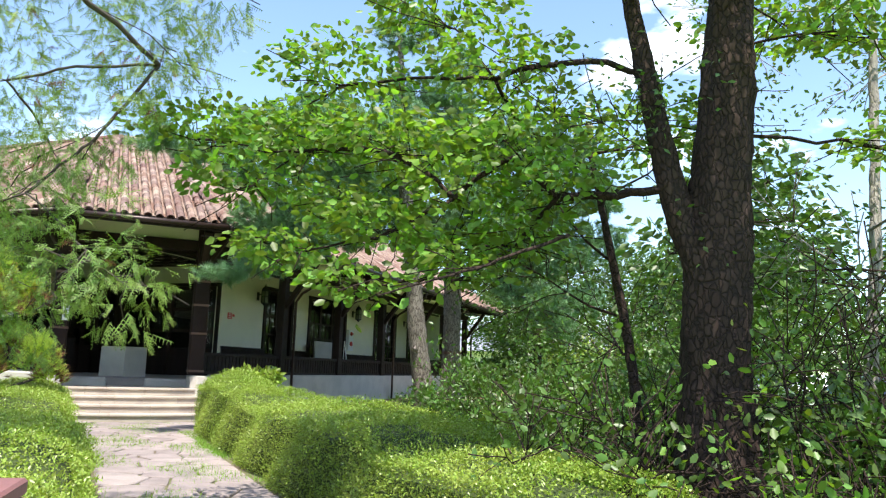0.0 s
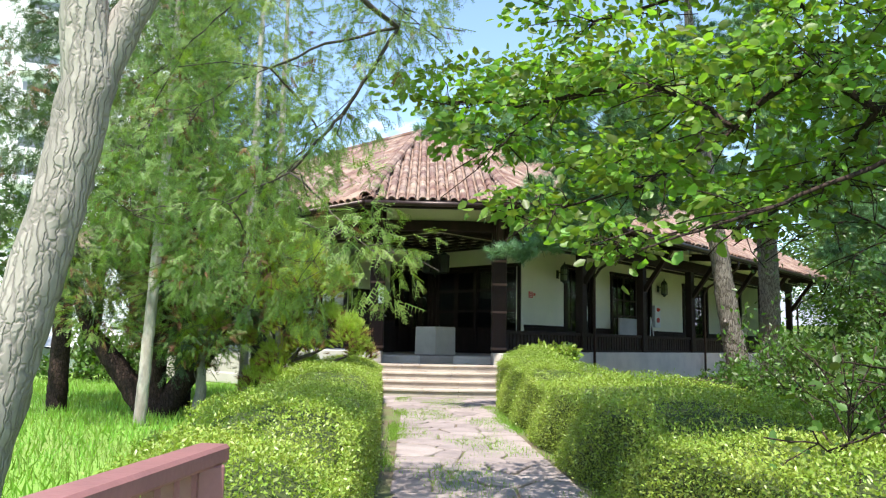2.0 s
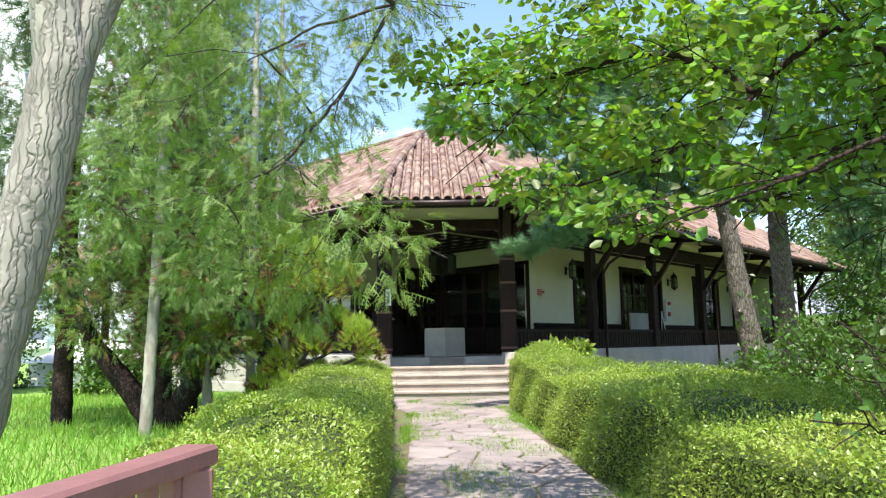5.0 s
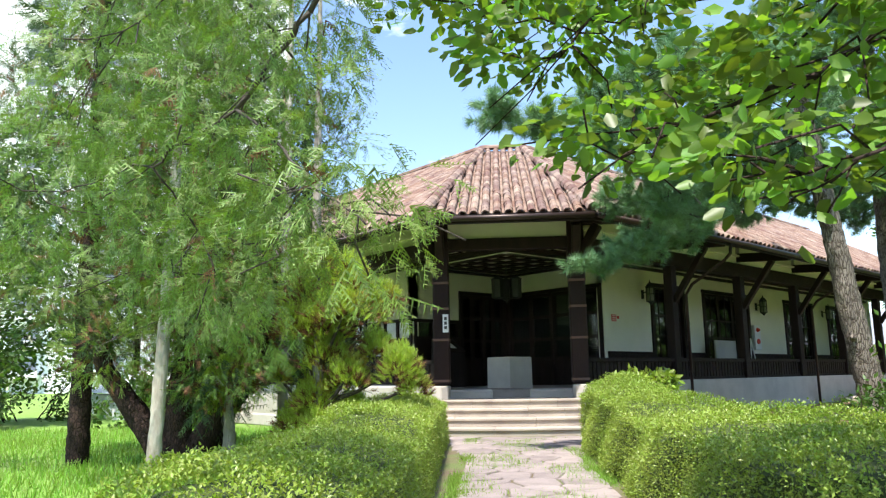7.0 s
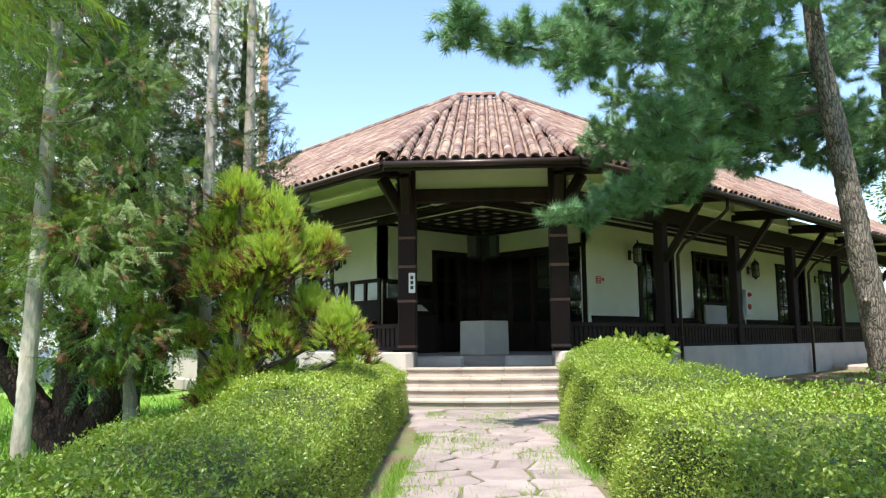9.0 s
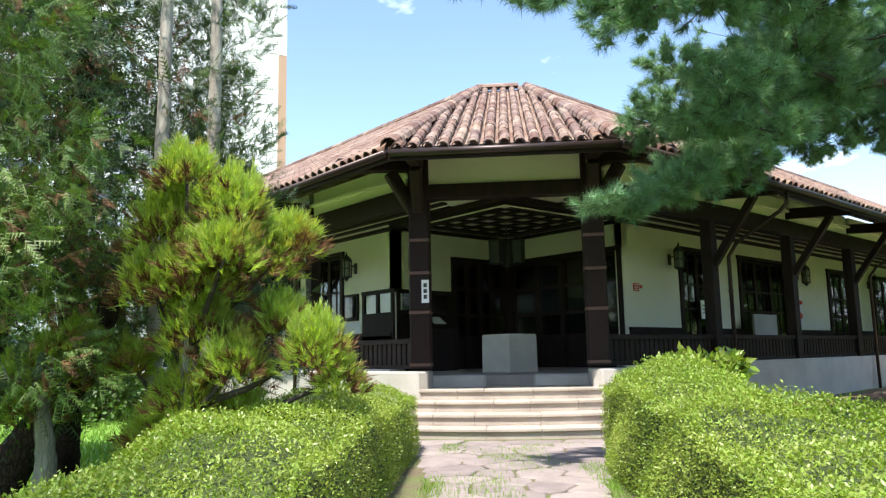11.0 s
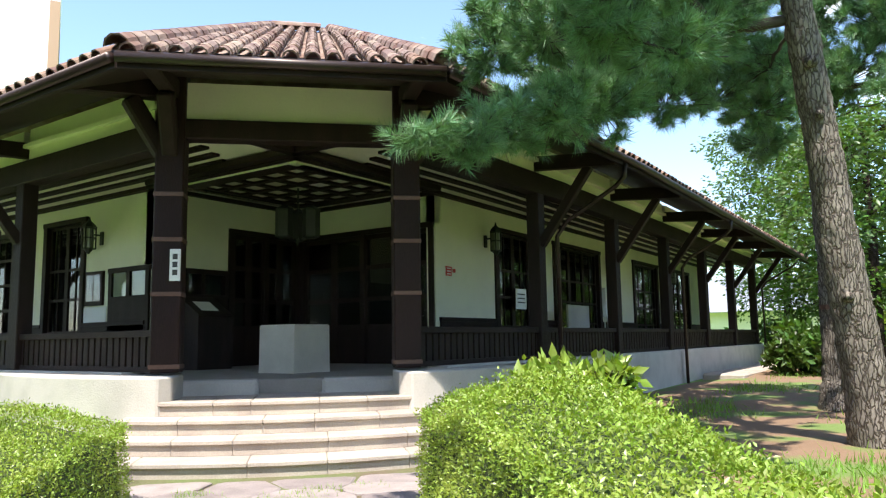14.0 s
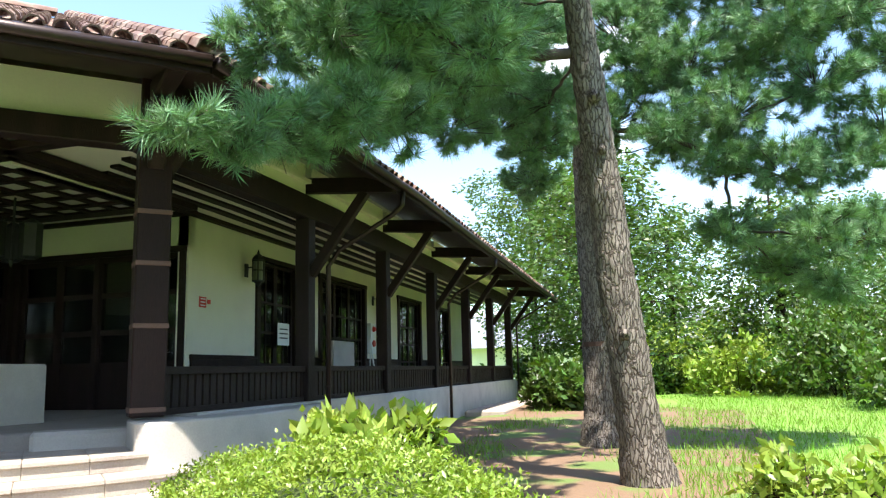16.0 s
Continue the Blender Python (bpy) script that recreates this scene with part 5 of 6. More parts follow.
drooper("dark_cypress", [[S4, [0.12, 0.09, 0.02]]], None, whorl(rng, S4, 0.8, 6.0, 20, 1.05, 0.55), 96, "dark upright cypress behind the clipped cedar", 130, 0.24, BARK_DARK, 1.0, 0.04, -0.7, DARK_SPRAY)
# old yew with thick forked stems
yew = thing("yew_tree", (-11.2, 6.3, 0), "old yew with thick black forked stems", "tree", "conifers on the lawn")
for k, q in enumerate((((-11.2, 6.3, -0.02), (-11.5, 6.0, 0.5), (-12.1, 5.6, 1.3), (-12.4, 5.4, 2.2)), ((-11.2, 6.35, -0.02), (-11.0, 6.6, 0.5), (-10.7, 7.0, 1.2), (-10.5, 7.2, 2.0)), ((-11.25, 6.3, -0.02), (-11.3, 6.3, 0.8), (-11.2, 6.4, 2.2)))):
    trunk("trunk", q, [0.22, 0.17, 0.13, 0.07][:len(q)], BARK_DARK, yew, "black rough stem", 130 + k, 10)
r_ = np.random.default_rng(133)
P, Q = [], []
for x, y, z, r in whorl(r_, [(-11.2, 6.3, 0), (-11.2, 6.3, 4)], 1.2, 2.8, 14, 1.7, 0.6):
    p, q = fill(r_, (x, y, z), r, 130, 0.7)
    P.append(p), Q.append(q)
P, Q = np.concatenate(P), np.concatenate(Q)
cut = r_.uniform(size=len(P)) < 0.2
for nm, sel, mt in (("crown", ~cut, CYPRESS), ("dead_sprays", cut, DEAD)):
    scatter(nm, SPRAY_T, P[sel], unit(Q[sel] * 0.8 + np.array([0, 0, -0.2])), r_.uniform(0.15, 0.27, sel.sum()), mt, yew, "dark sprays with rusty patches", "stuff", r_)


def cedar(name, at, clumps, seed, label):
    """A clipped cedar: limbs ending in upright needle clumps."""
    rng = np.random.default_rng(seed)
    th = thing(name, at, label, "shrub tree", "conifers on the lawn")
    P, D = [], []
    top = max(c[2] for c in clumps)
    trunk("trunk", [tuple(at), (at[0] + 0.06, at[1] + 0.04, top * 0.3), (at[0] + 0.12, at[1] - 0.02, top * 0.6), (at[0] + 0.15, at[1] + 0.02, top)], [0.1, 0.085, 0.06, 0.02], BARK_GREY, th, "grey mossy stem", seed, 10)
    for (x, y, z, r) in clumps:
        g = G()
        h = max(0.15, z * 0.62)
        a = np.array([at[0] + 0.14 * h / top, at[1], h])
        b = np.array([x, y, z])
        mid = (a + b) / 2 + np.array([0, 0, -0.06])
        g.tube([a, mid, b], [0.035, 0.026, 0.012], 7)
        part("stem", g, TWIG, th, "", 0, True)
        k = int(1450 * r * r / 0.25)
        q = unit(rng.normal(size=(k, 3)))
        q[:, 2] = np.abs(q[:, 2]) * 1.5 - 0.7
        s = b + q * r * 0.86 * rng.uniform(0.3, 1.0, (k, 1)) * np.array([1, 1, 1.25])
        P.append(s), D.append(unit(q * 0.75 + np.array([0, 0, 0.85]) + rng.normal(0, 0.2, q.shape)))
    P, D = np.concatenate(P), np.concatenate(D)
    rust = (D[:, 2] < 0.66) & (rng.uniform(size=len(P)) < 0.4)
    scatter("dead_needles", SUGI_T, P[rust], D[rust], rng.uniform(0.08, 0.14, rust.sum()), DEAD, th, "rusty withered needles below the clumps", "stuff", rng)
    P, D = P[~rust], D[~rust]
    scatter("crown", SUGI_T, P, D, rng.uniform(0.06, 0.105, len(P)), SUGI, th, "upright yellow-green needle clumps with rusty tips", "stuff", rng)
    return th


cedar("clipped_cedar", (-9.92, 7.52, 0), [(-9.67, 7.42, 2.72, 0.3), (-10.02, 7.42, 2.34, 0.4), (-9.47, 7.72, 2.46, 0.38), (-9.71, 7.55, 1.94, 0.42), (-9.47, 7.97, 2.08, 0.38), (-9.36, 8.22, 2.2, 0.26), (-9.96, 7.27, 1.85, 0.32), (-9.26, 7.59, 2.05, 0.34), (-10.15, 7.8, 2.2, 0.4), (-8.99, 8.23, 1.3, 0.33), (-9.32, 8.1, 1.52, 0.27), (-8.9, 8.38, 1.05, 0.22), (-10.36, 7.25, 1.2, 0.22), (-9.85, 7.86, 1.15, 0.2), (-9.75, 7.6, 1.5, 0.36), (-9.4, 7.75, 1.2, 0.3), (-9.9, 7.55, 0.95, 0.34), (-9.6, 7.95, 0.72, 0.28), (-10.1, 7.4, 0.62, 0.32), (-9.7, 7.45, 0.55, 0.26)], 101, "clipped cedar with upright yellow-green and rusty clumps")
cedar("clipped_cedar", (-10.62, 6.65, 0), [(-10.56, 6.69, 1.2, 0.32), (-10.7, 6.61, 0.85, 0.24), (-10.5, 6.88, 1.38, 0.22), (-10.62, 6.5, 1.1, 0.26)], 102, "low clipped cedar with rusty needle clumps")

# trees at the back of the garden
BACK = ((-2.5, 40.0, 8, 3.6), (3.5, 38.0, 8, 3.6), (-10.5, 44.0, 11.5, 4.4), (-8.6, 37.0, 9.5, 3.4), (9.0, 28.0, 8, 3.8), (-6.5, 50, 9.5, 4.2), (6.0, 18.0, 7, 3.2), (-26.0, 6.0, 8, 3.5), (-22.0, -1.0, 9, 3.6), (14, 21, 8, 3.6), (0.2, 15.0, 5.5, 2.2), (-13.8, 50, 13.5, 5.0), (1.5, 47, 9, 4.2), (10, 40, 9, 4.2), (5.5, 11.5, 6.5, 3.0))
for i, (x, y, h, r) in enumerate(BACK):
    r_ = np.random.default_rng(200 + i)
    t = [[(x, y, 0), (x + 0.1, y, h * 0.5), (x, y + 0.1, h)], [0.22, 0.15, 0.04]]
    cl = [(x + r * 0.75 * math.cos(k * 2.4) * f, y + r * 0.75 * math.sin(k * 2.4) * f, h * (0.22 + 0.75 * k / 20), r * 0.36) for k, f in ((k, r_.uniform(0.3, 1.0) * (1.0 - 0.5 * (k / 20) ** 2)) for k in range(20))]
    leafy("garden_tree", [t], BARK_DARK, None, cl, 200 + i, "leafy green tree at the back of the garden", 0.26, 62, SHRUB, 0.7, 0.02, group="trees at the back", tmpl=LEAF_T)
BUSH = ((-9.5, 41, 1.6, 1.2), (-7.2, 37.5, 1.5, 1.1), (-11.5, 40, 1.4, 1.0), (-4.6, 36, 1.7, 1.6), (-1.6, 34, 1.8, 2.0), (-0.6, 29.5, 1.6, 1.6), (8.4, 27.5, 2.0, 2.4), (8.6, 24, 2.0, 2.4), (-9.6, 30.5, 1.0, 1.1), (-4.6, 42, 2.6, 2.8), (0.4, 38, 2.6, 3.0), (6, 32, 2.6, 3.0), (-8.0, 44, 2.2, 2.2), (-13.5, 44, 2.2, 1.8))
for i, (x, y, s_, h) in enumerate(BUSH):
    shrub("garden_shrub", (x, y, ground_z(x, y) - 0.02), (s_, s_, h), 400 + i, "rounded green shrub across the lawn", 5000, 0.22, SHRUB if i % 3 else HEDGE, LEAF_T, "shrubs across the lawn")
for i, (x, y, s_, h) in enumerate(((-20.5, 9.5, 1.5, 1.3), (-24, 4.5, 2.0, 1.8), (-19.0, 1.0, 2.2, 2.0), (-28, 8, 2.5, 2.5))):
    shrub("garden_shrub", (x, y, 0), (s_, s_, h), 440 + i, "dark green shrub at the lawn's edge", 4000, 0.13, SHRUB, OVAL_T, "shrubs across the lawn")

shrub("lily_clump", (-5.2, 16.0, 0.0), (1.0, 1.0, 0.55), 470, "low clump of pale long-leaved plants on the lawn", 2600, 0.14, HEDGE, LEAF_T)
for i, (d, n) in enumerate(((8.3, 1.9), (8.0, 2.2), (7.3, 1.6))):
    q = pp(d, n, 0.9)
    shrub("hedge_shoot", (q.x, q.y, 0.9), (0.16, 0.16, 0.24), 480 + i, "loose bright shoot rising from the hedge top", 90, 0.10, HEDGE, LEAF_T, "shoots on the hedge")

# ---- flagstones ----
flags = tagged(new("flagged_path"), "path of irregular worn flagstones with grass in the joints", "path", "", "structure")
rng = np.random.default_rng(7)
def half_width(d):
    return 0.80 if d < 7 else 0.80 + (d - 7) * 0.18


def clip(poly, mx, my, nx, ny):
    """Keeps the part of a convex outline behind the line through (mx, my) with normal (nx, ny)."""
    res = []
    for (x0, y0), (x1, y1) in zip(poly, poly[1:] + poly[:1]):
        a, b = (x0 - mx) * nx + (y0 - my) * ny, (x1 - mx) * nx + (y1 - my) * ny
        if a <= 0:
            res.append((x0, y0))
        if a * b < 0:
            t = a / (a - b)
            res.append((x0 + (x1 - x0) * t, y0 + (y1 - y0) * t))
    return res


seeds = []
for i in range(41):
    dd = -7.2 + 0.44 * i
    cols = 3 if i % 2 else 4
    for j in range(cols):
        hw = half_width(dd)
        seeds.append((dd + rng.uniform(-0.17, 0.17), -hw + 2 * hw * (j + 0.5) / cols + rng.uniform(-0.15, 0.15)))
for d, n in seeds:
    hw = half_width(d)
    cell = [(d - 0.8, -hw), (d + 0.8, -hw), (d + 0.8, hw), (d - 0.8, hw)]
    for d2, n2 in seeds:
        if (d2, n2) != (d, n) and abs(d2 - d) < 1.7 and cell:
            cell = clip(cell, (d + d2) / 2, (n + n2) / 2, d2 - d, n2 - n)
    cell = clip(cell, 10.7, 0, 1, 0)
    if len(cell) < 3:
        continue
    md, mn = sum(q[0] for q in cell) / len(cell), sum(q[1] for q in cell) / len(cell)
    size = max(math.hypot(a - md, b - mn) for a, b in cell)
    if size < 0.09:
        continue
    f = 1 - 0.022 / size
    # corners worn round
    top = []
    for q0, q1, q2 in zip(cell[-1:] + cell[:-1], cell, cell[1:] + cell[:1]):
        for q in (q0, q2):
            a, b = q1[0] + (q[0] - q1[0]) * 0.14, q1[1] + (q[1] - q1[1]) * 0.14
            top.append(tuple(pp(md + (a - md) * f + rng.uniform(-0.008, 0.008), mn + (b - mn) * f + rng.uniform(-0.008, 0.008))[:2]))
    z = 0.03 + rng.uniform(-0.007, 0.009)
    mx, my = sum(q[0] for q in top) / len(top), sum(q[1] for q in top) / len(top)
    n_ = len(top)
    fv = [(x, y, 0.0) for x, y in top] + [(x, y, z - 0.012) for x, y in top] + [(mx + (x - mx) * 0.95, my + (y - my) * 0.95, z) for x, y in top]
    ff = [tuple(2 * n_ + k for k in range(n_))] + [(r * n_ + k, r * n_ + (k + 1) % n_, (r + 1) * n_ + (k + 1) % n_, (r + 1) * n_ + k) for r in range(2) for k in range(n_)]
    link_mesh("flagstone", fv, ff, FLAG, flags)

# ---- grass ----
def blades(name, count, seed, region, size, label):
    r = np.random.default_rng(seed)
    p = region(r, count)
    a = unit(np.array([0, 0, 1.0]) + r.normal(0, 0.35, p.shape))
    bt = ([(-0.06, 0, 0), (0.06, 0, 0), (0, 0.15, 1)], [(0, 1, 2)])
    return tagged(scatter(name, bt, p, a, r.uniform(size * 0.5, size * 1.2, len(p)), BLADE, None, label, "stuff", r), label, "grass")


def lawn_left(r, k):
    d, n = r.uniform(-3, 14, k), -2.3 - r.uniform(0, 1, k) ** 1.3 * 16
    p = np.array([[A0.x + PD.x * a + PN.x * b, A0.y + PD.y * a + PN.y * b] for a, b in zip(d, n)])
    ok = p[:, 1] < 13
    p = p[ok]
    return np.array([(x, y, ground_z(x, y) - 0.01) for x, y in p])


def lawn_right(r, k):
    p = np.stack([r.uniform(-10.5, 5, k), 13.5 + r.uniform(0, 1, k) ** 1.4 * 22], 1)
    p = p[(p[:, 0] > -6.5) | (np.sin(p[:, 0] * 1.7) + np.sin(p[:, 1] * 1.3) + r.normal(0, 0.5, k) > 0.9)]
    return np.array([(x, y, ground_z(x, y) - 0.01) for x, y in p])


def joints(r, k):
    d, n = r.uniform(-1, 10.2, k), r.uniform(-0.95, 0.95, k)
    n = np.where(r.uniform(size=k) < 0.4, np.sign(n) * r.uniform(0.68, 0.9, k), n)
    ok = np.sin(d * 2.3 + n * 3) + np.sin(d * 0.9 - n * 4.7) + r.normal(0, 0.4, k) > 0.45 - 0.05 * d
    d, n = d[ok], n[ok]
    return np.stack([A0.x + PD.x * d + PN.x * n, A0.y + PD.y * d + PN.y * n, np.full(len(d), 0.012)], 1)


blades("lawn_grass", 60000, 301, lawn_left, 0.16, "bright green lawn grass")
blades("lawn_grass", 60000, 302, lawn_right, 0.15, "thin sunlit grass under the pines")
blades("joint_grass", 42000, 303, joints, 0.06, "short grass between the flagstones")

# ---- bridge railing ----
rail = thing("bridge_railing", (-2.17, 2.06, 0), "maroon painted wooden railing with slim balusters", "railing")
ra, rb = Vector((-2.17, 2.06, 0)), Vector((0.35, -1.33, 0))
dr_ = (rb - ra).normalized()
g = G()
g.beam(ra - dr_ * 0.03 + Vector((0, 0, 0.87)), rb + Vector((0, 0, 0.87)), 0.10, 0.055)
part("top_rail", g, MAROON, rail, "", 0.01)
g = G()
g.beam(ra + Vector((0, 0, 0.12)), rb + Vector((0, 0, 0.12)), 0.07, 0.06)
part("bottom_rail", g, MAROON, rail)
for i in range(4):
    q = ra + dr_ * (0.04 + i * 1.6)
    g = G()
    g.box(q.x - 0.045, q.x + 0.045, q.y - 0.045, q.y + 0.045, 0, 0.845)
    part("post", g, MAROON, rail, "", 0.006)
for i in range(38):
    q = ra + dr_ * (0.14 + i * 0.105)
    g = G()
    g.beam((q.x, q.y, 0.15), (q.x, q.y, 0.845), 0.035, 0.035, (dr_.x, dr_.y, 0))
    part("baluster", g, MAROON, rail)

# ---- far apartment block ----
tower = thing("apartment_block", (-76, 43, 0), "tall white apartment block far behind the garden trees", "building")
tm = Matrix.Translation((-76.0, 43.5, 0)) @ Matrix.Rotation(math.atan2(-0.885, -0.465), 4, "Z")
g = G()
g.box(0.9, 34, -14, 0, 0, 46, tm)
part("wall", g, TOWER, tower, "white rendered wall")
g = G()
g.box(0, 0.9, -14, 0.05, 0, 34.5, tm)
part("wall", g, TOWER_SIDE, tower, "tan end strip")
g = G()
g.box(0.0, 0.9, -14, 0.02, 34.5, 46, tm)
part("wall", g, TOWER, tower)
for fl in range(15):
    for cx in (17, 25):
        z = 2 + fl * 3.0
        g = G()
        g.box(cx, cx + 3.0, 0.02, 0.10, z, z + 1.6, tm)
        wd = part("window", g, BLUEGREY, tower, "grey window")
        g = G()
        g.box(cx - 0.4, cx + 3.4, 0.1, 1.1, z - 0.5, z + 0.35, tm)
        part("balcony", g, TOWER, tower)

# ---- low house and parked cars beyond the garden ----
low = thing("neighbour_house", (-14, 68, 0), "low house with wide grey roof behind the shrubs", "house")
g = G()
g.box(-26, -2, 62, 72, 0, 3.0)
part("wall", g, PLASTER, low)
g = G()
g.add([(-27, 61, 2.9), (-1, 61, 2.9), (-1, 67, 5.6), (-27, 67, 5.6), (-27, 73, 2.9), (-1, 73, 2.9)], [(0, 1, 2, 3), (3, 2, 5, 4), (0, 3, 4), (1, 5, 2), (0, 4, 5, 1)])
part("roof", g, BLUEGREY, low, "plain grey sheet roof")
shed = thing("garden_tent", (-27, 11.5, 0), "small white peaked shelter at the lawn's far edge", "shelter")
g = G()
g.box(-29, -25.5, 10.0, 13.5, 0, 0.75)
g.add([(-29.2, 9.8, 0.8), (-25.3, 9.8, 0.8), (-25.3, 13.7, 0.8), (-29.2, 13.7, 0.8), (-27.2, 11.7, 1.6)], [(0, 1, 4), (1, 2, 4), (2, 3, 4), (3, 0, 4), (0, 3, 2, 1)])
part("cover", g, TOWER, shed)
kerb = G()
kerb.box(-34, -15.5, 11.6, 11.9, 0, 0.28)
setting("low_kerb", kerb, CONCRETE, "low pale kerb at the lawn's far edge", "kerb", 0.02)


def car(at, yaw, paint, label):
    th = thing("parked_car", at, label, "car", "cars on the far road")
    m = Matrix.Translation(at) @ Matrix.Rotation(radians(yaw), 4, "Z")
    prof = [(-2.1, 0.35), (-2.15, 0.75), (-1.95, 0.92), (-1.35, 1.0), (-0.75, 1.42), (0.75, 1.45), (1.7, 1.05), (2.0, 0.95), (2.1, 0.4)]
    g = G()
    for y, k in ((-0.85, 1.0), (-0.72, 1.0), (0.72, 1.0), (0.85, 1.0)):
        for x, z in prof:
            inset = 0.96 if abs(y) > 0.8 else 1.0
            yy = y * (0.82 if z > 1.1 else 1.0)
            g.v.append(tuple(m @ Vector((x * inset, yy, z))))
    n = len(prof)
    for r in range(3):
        for k in range(n):
            g.f.append((r * n + k, r * n + (k + 1) % n, (r + 1) * n + (k + 1) % n, (r + 1) * n + k))
    g.f += [tuple(range(n)), tuple(3 * n + k for k in reversed(range(n)))]
    part("body", g, paint, th, "", 0.03)
    for s in (-1, 1):
        g = G()
        g.add([m @ Vector(p) for p in ((-0.7, s * 0.745, 1.38), (0.65, s * 0.745, 1.4), (1.35, s * 0.84, 1.06), (-1.1, s * 0.84, 1.06))], [(0, 1, 2, 3)])
        part("side_window", g, DARKINK, th)
        for x in (-1.35, 1.3):
            g = G()
            g.tube([m @ Vector((x, s * 0.70, 0.31)), m @ Vector((x, s * 0.88, 0.31))], [0.31, 0.31], 16)
            wh = part("wheel", g, RUBBER, th)
            g = G()
            g.tube([m @ Vector((x, s * 0.86, 0.31)), m @ Vector((x, s * 0.89, 0.31))], [0.18, 0.18], 12)
            part("rim", g, CONCRETE, wh, "grey metal rim")
        g = G()
        g.box(-2.17, -2.0, s * 0.6 - 0.16, s * 0.6 + 0.16, 0.72, 0.88, m)
        part("tail_lamp", g, TAIL, th, "red tail lamp", 0.01)


for (x, y, yaw, paint, label) in ((4.2, 24.0, 118, CARBLUE, "dark blue parked car on the road"), (2.4, 27.5, 110, CARWHITE, "white parked car on the road"), (1.2, 31.5, 110, CARBLUE, "blue parked car further along the road")):
    car((x, y, 0.02), yaw, paint, label)

# ---- fittings of the house ----
def lantern(at, out, label):
    """A hexagonal iron wall lantern on a bracket."""
    th = thing("wall_lantern", at, label, "lantern", "wall lanterns of the veranda")
    at, out = Vector(at), Vector(out)
    c = at + out * 0.30
    hexa = lambda z, r: [(c.x + r * math.cos(k * math.pi / 3), c.y + r * math.sin(k * math.pi / 3), z) for k in range(6)]
    g = G()
    lv = [(at.z + 0.22, 0.155), (at.z + 0.30, 0.10), (at.z + 0.36, 0.03), (at.z + 0.44, 0.012)]
    for z, r in lv:
        g.v += hexa(z, r)
    for r in range(3):
        for k in range(6):
            g.f.append((r * 6 + k, r * 6 + (k + 1) % 6, r * 6 + 6 + (k + 1) % 6, r * 6 + 6 + k))
    g.f += [tuple(reversed(range(6))), tuple(18 + k for k in range(6))]
    part("cap", g, LANTERN, th, "peaked iron cap")
    g = G()
    for k in range(6):
        q = Vector((math.cos(k * math.pi / 3), math.sin(k * math.pi / 3), 0))
        g.beam(c + q * 0.13 + Vector((0, 0, -0.22)), c + q * 0.13 + Vector((0, 0, 0.22)), 0.022, 0.022)
    for z in (-0.22, 0.0, 0.2):
        for k in range(6):
            a, b = hexa(at.z + z, 0.13)[k], hexa(at.z + z, 0.13)[(k + 1) % 6]
            g.beam(a, b, 0.018, 0.025)
    g.tube([c + Vector((0, 0, -0.33)), c + Vector((0, 0, -0.24)), c + Vector((0, 0, -0.22))], [0.015, 0.09, 0.13], 6)
    part("cage", g, LANTERN, th)
    g = G()
    g.tube([c + Vector((0, 0, -0.21)), c + Vector((0, 0, 0.2))], [0.105, 0.105], 6)
    part("shade", g, FROST, th, "dull frosted glass")
    g = G()
    g.beam(at + Vector((0, 0, -0.12)) + out * 0.02, at + Vector((0, 0, 0.16)) + out * 0.02, 0.10, 0.035, (out.x, out.y, 0))
    g.beam(at + Vector((0, 0, 0.08)), c + Vector((0, 0, 0.08)), 0.03, 0.03)
    part("bracket", g, LANTERN, th)


FROST = material("frosted_glass", (0.20, 0.23, 0.15), 0.3, 0.1, 6, 40, 0)
LYW = K - WX
for y in (22.15, 28.75, 34.0):
    lantern((WX, y, 3.55), (1, 0, 0), "dark iron hexagonal wall lantern beside a door")
lantern((-20.6, LYW, 3.52), (0, -1, 0), "dark iron hexagonal wall lantern on the plaster")
# hanging cluster of three lanterns in the porch
hang = thing("hanging_lantern", (-16.55, 17.87, 4.3), "cluster of three iron lanterns hanging under the porch lattice", "lantern")
g = G()
g.tube([(-16.55, 17.87, 4.34), (-16.55, 17.87, 3.25)], [0.02, 0.02], 6)
g.tube([(-16.55, 17.87, 3.2), (-16.55, 17.87, 3.3), (-16.55, 17.87, 3.34)], [0.01, 0.05, 0.02], 8)
part("stem", g, LANTERN, hang)
for k in range(3):
    a = radians(-45 + 120 * k + 60)
    c = Vector((-16.55 + 0.3 * math.cos(a), 17.87 + 0.3 * math.sin(a), 3.62))
    g = G()
    g.tube([c + Vector((0, 0, z)) for z in (-0.30, -0.26, 0.24, 0.27, 0.36)], [0.10, 0.17, 0.17, 0.19, 0.04], 6)
    g.beam(c + Vector((0, 0, 0.3)), Vector((-16.55, 17.87, 3.95)), 0.02, 0.02)
    part("lamp", g, LANTERN, hang, "dark iron lantern body")

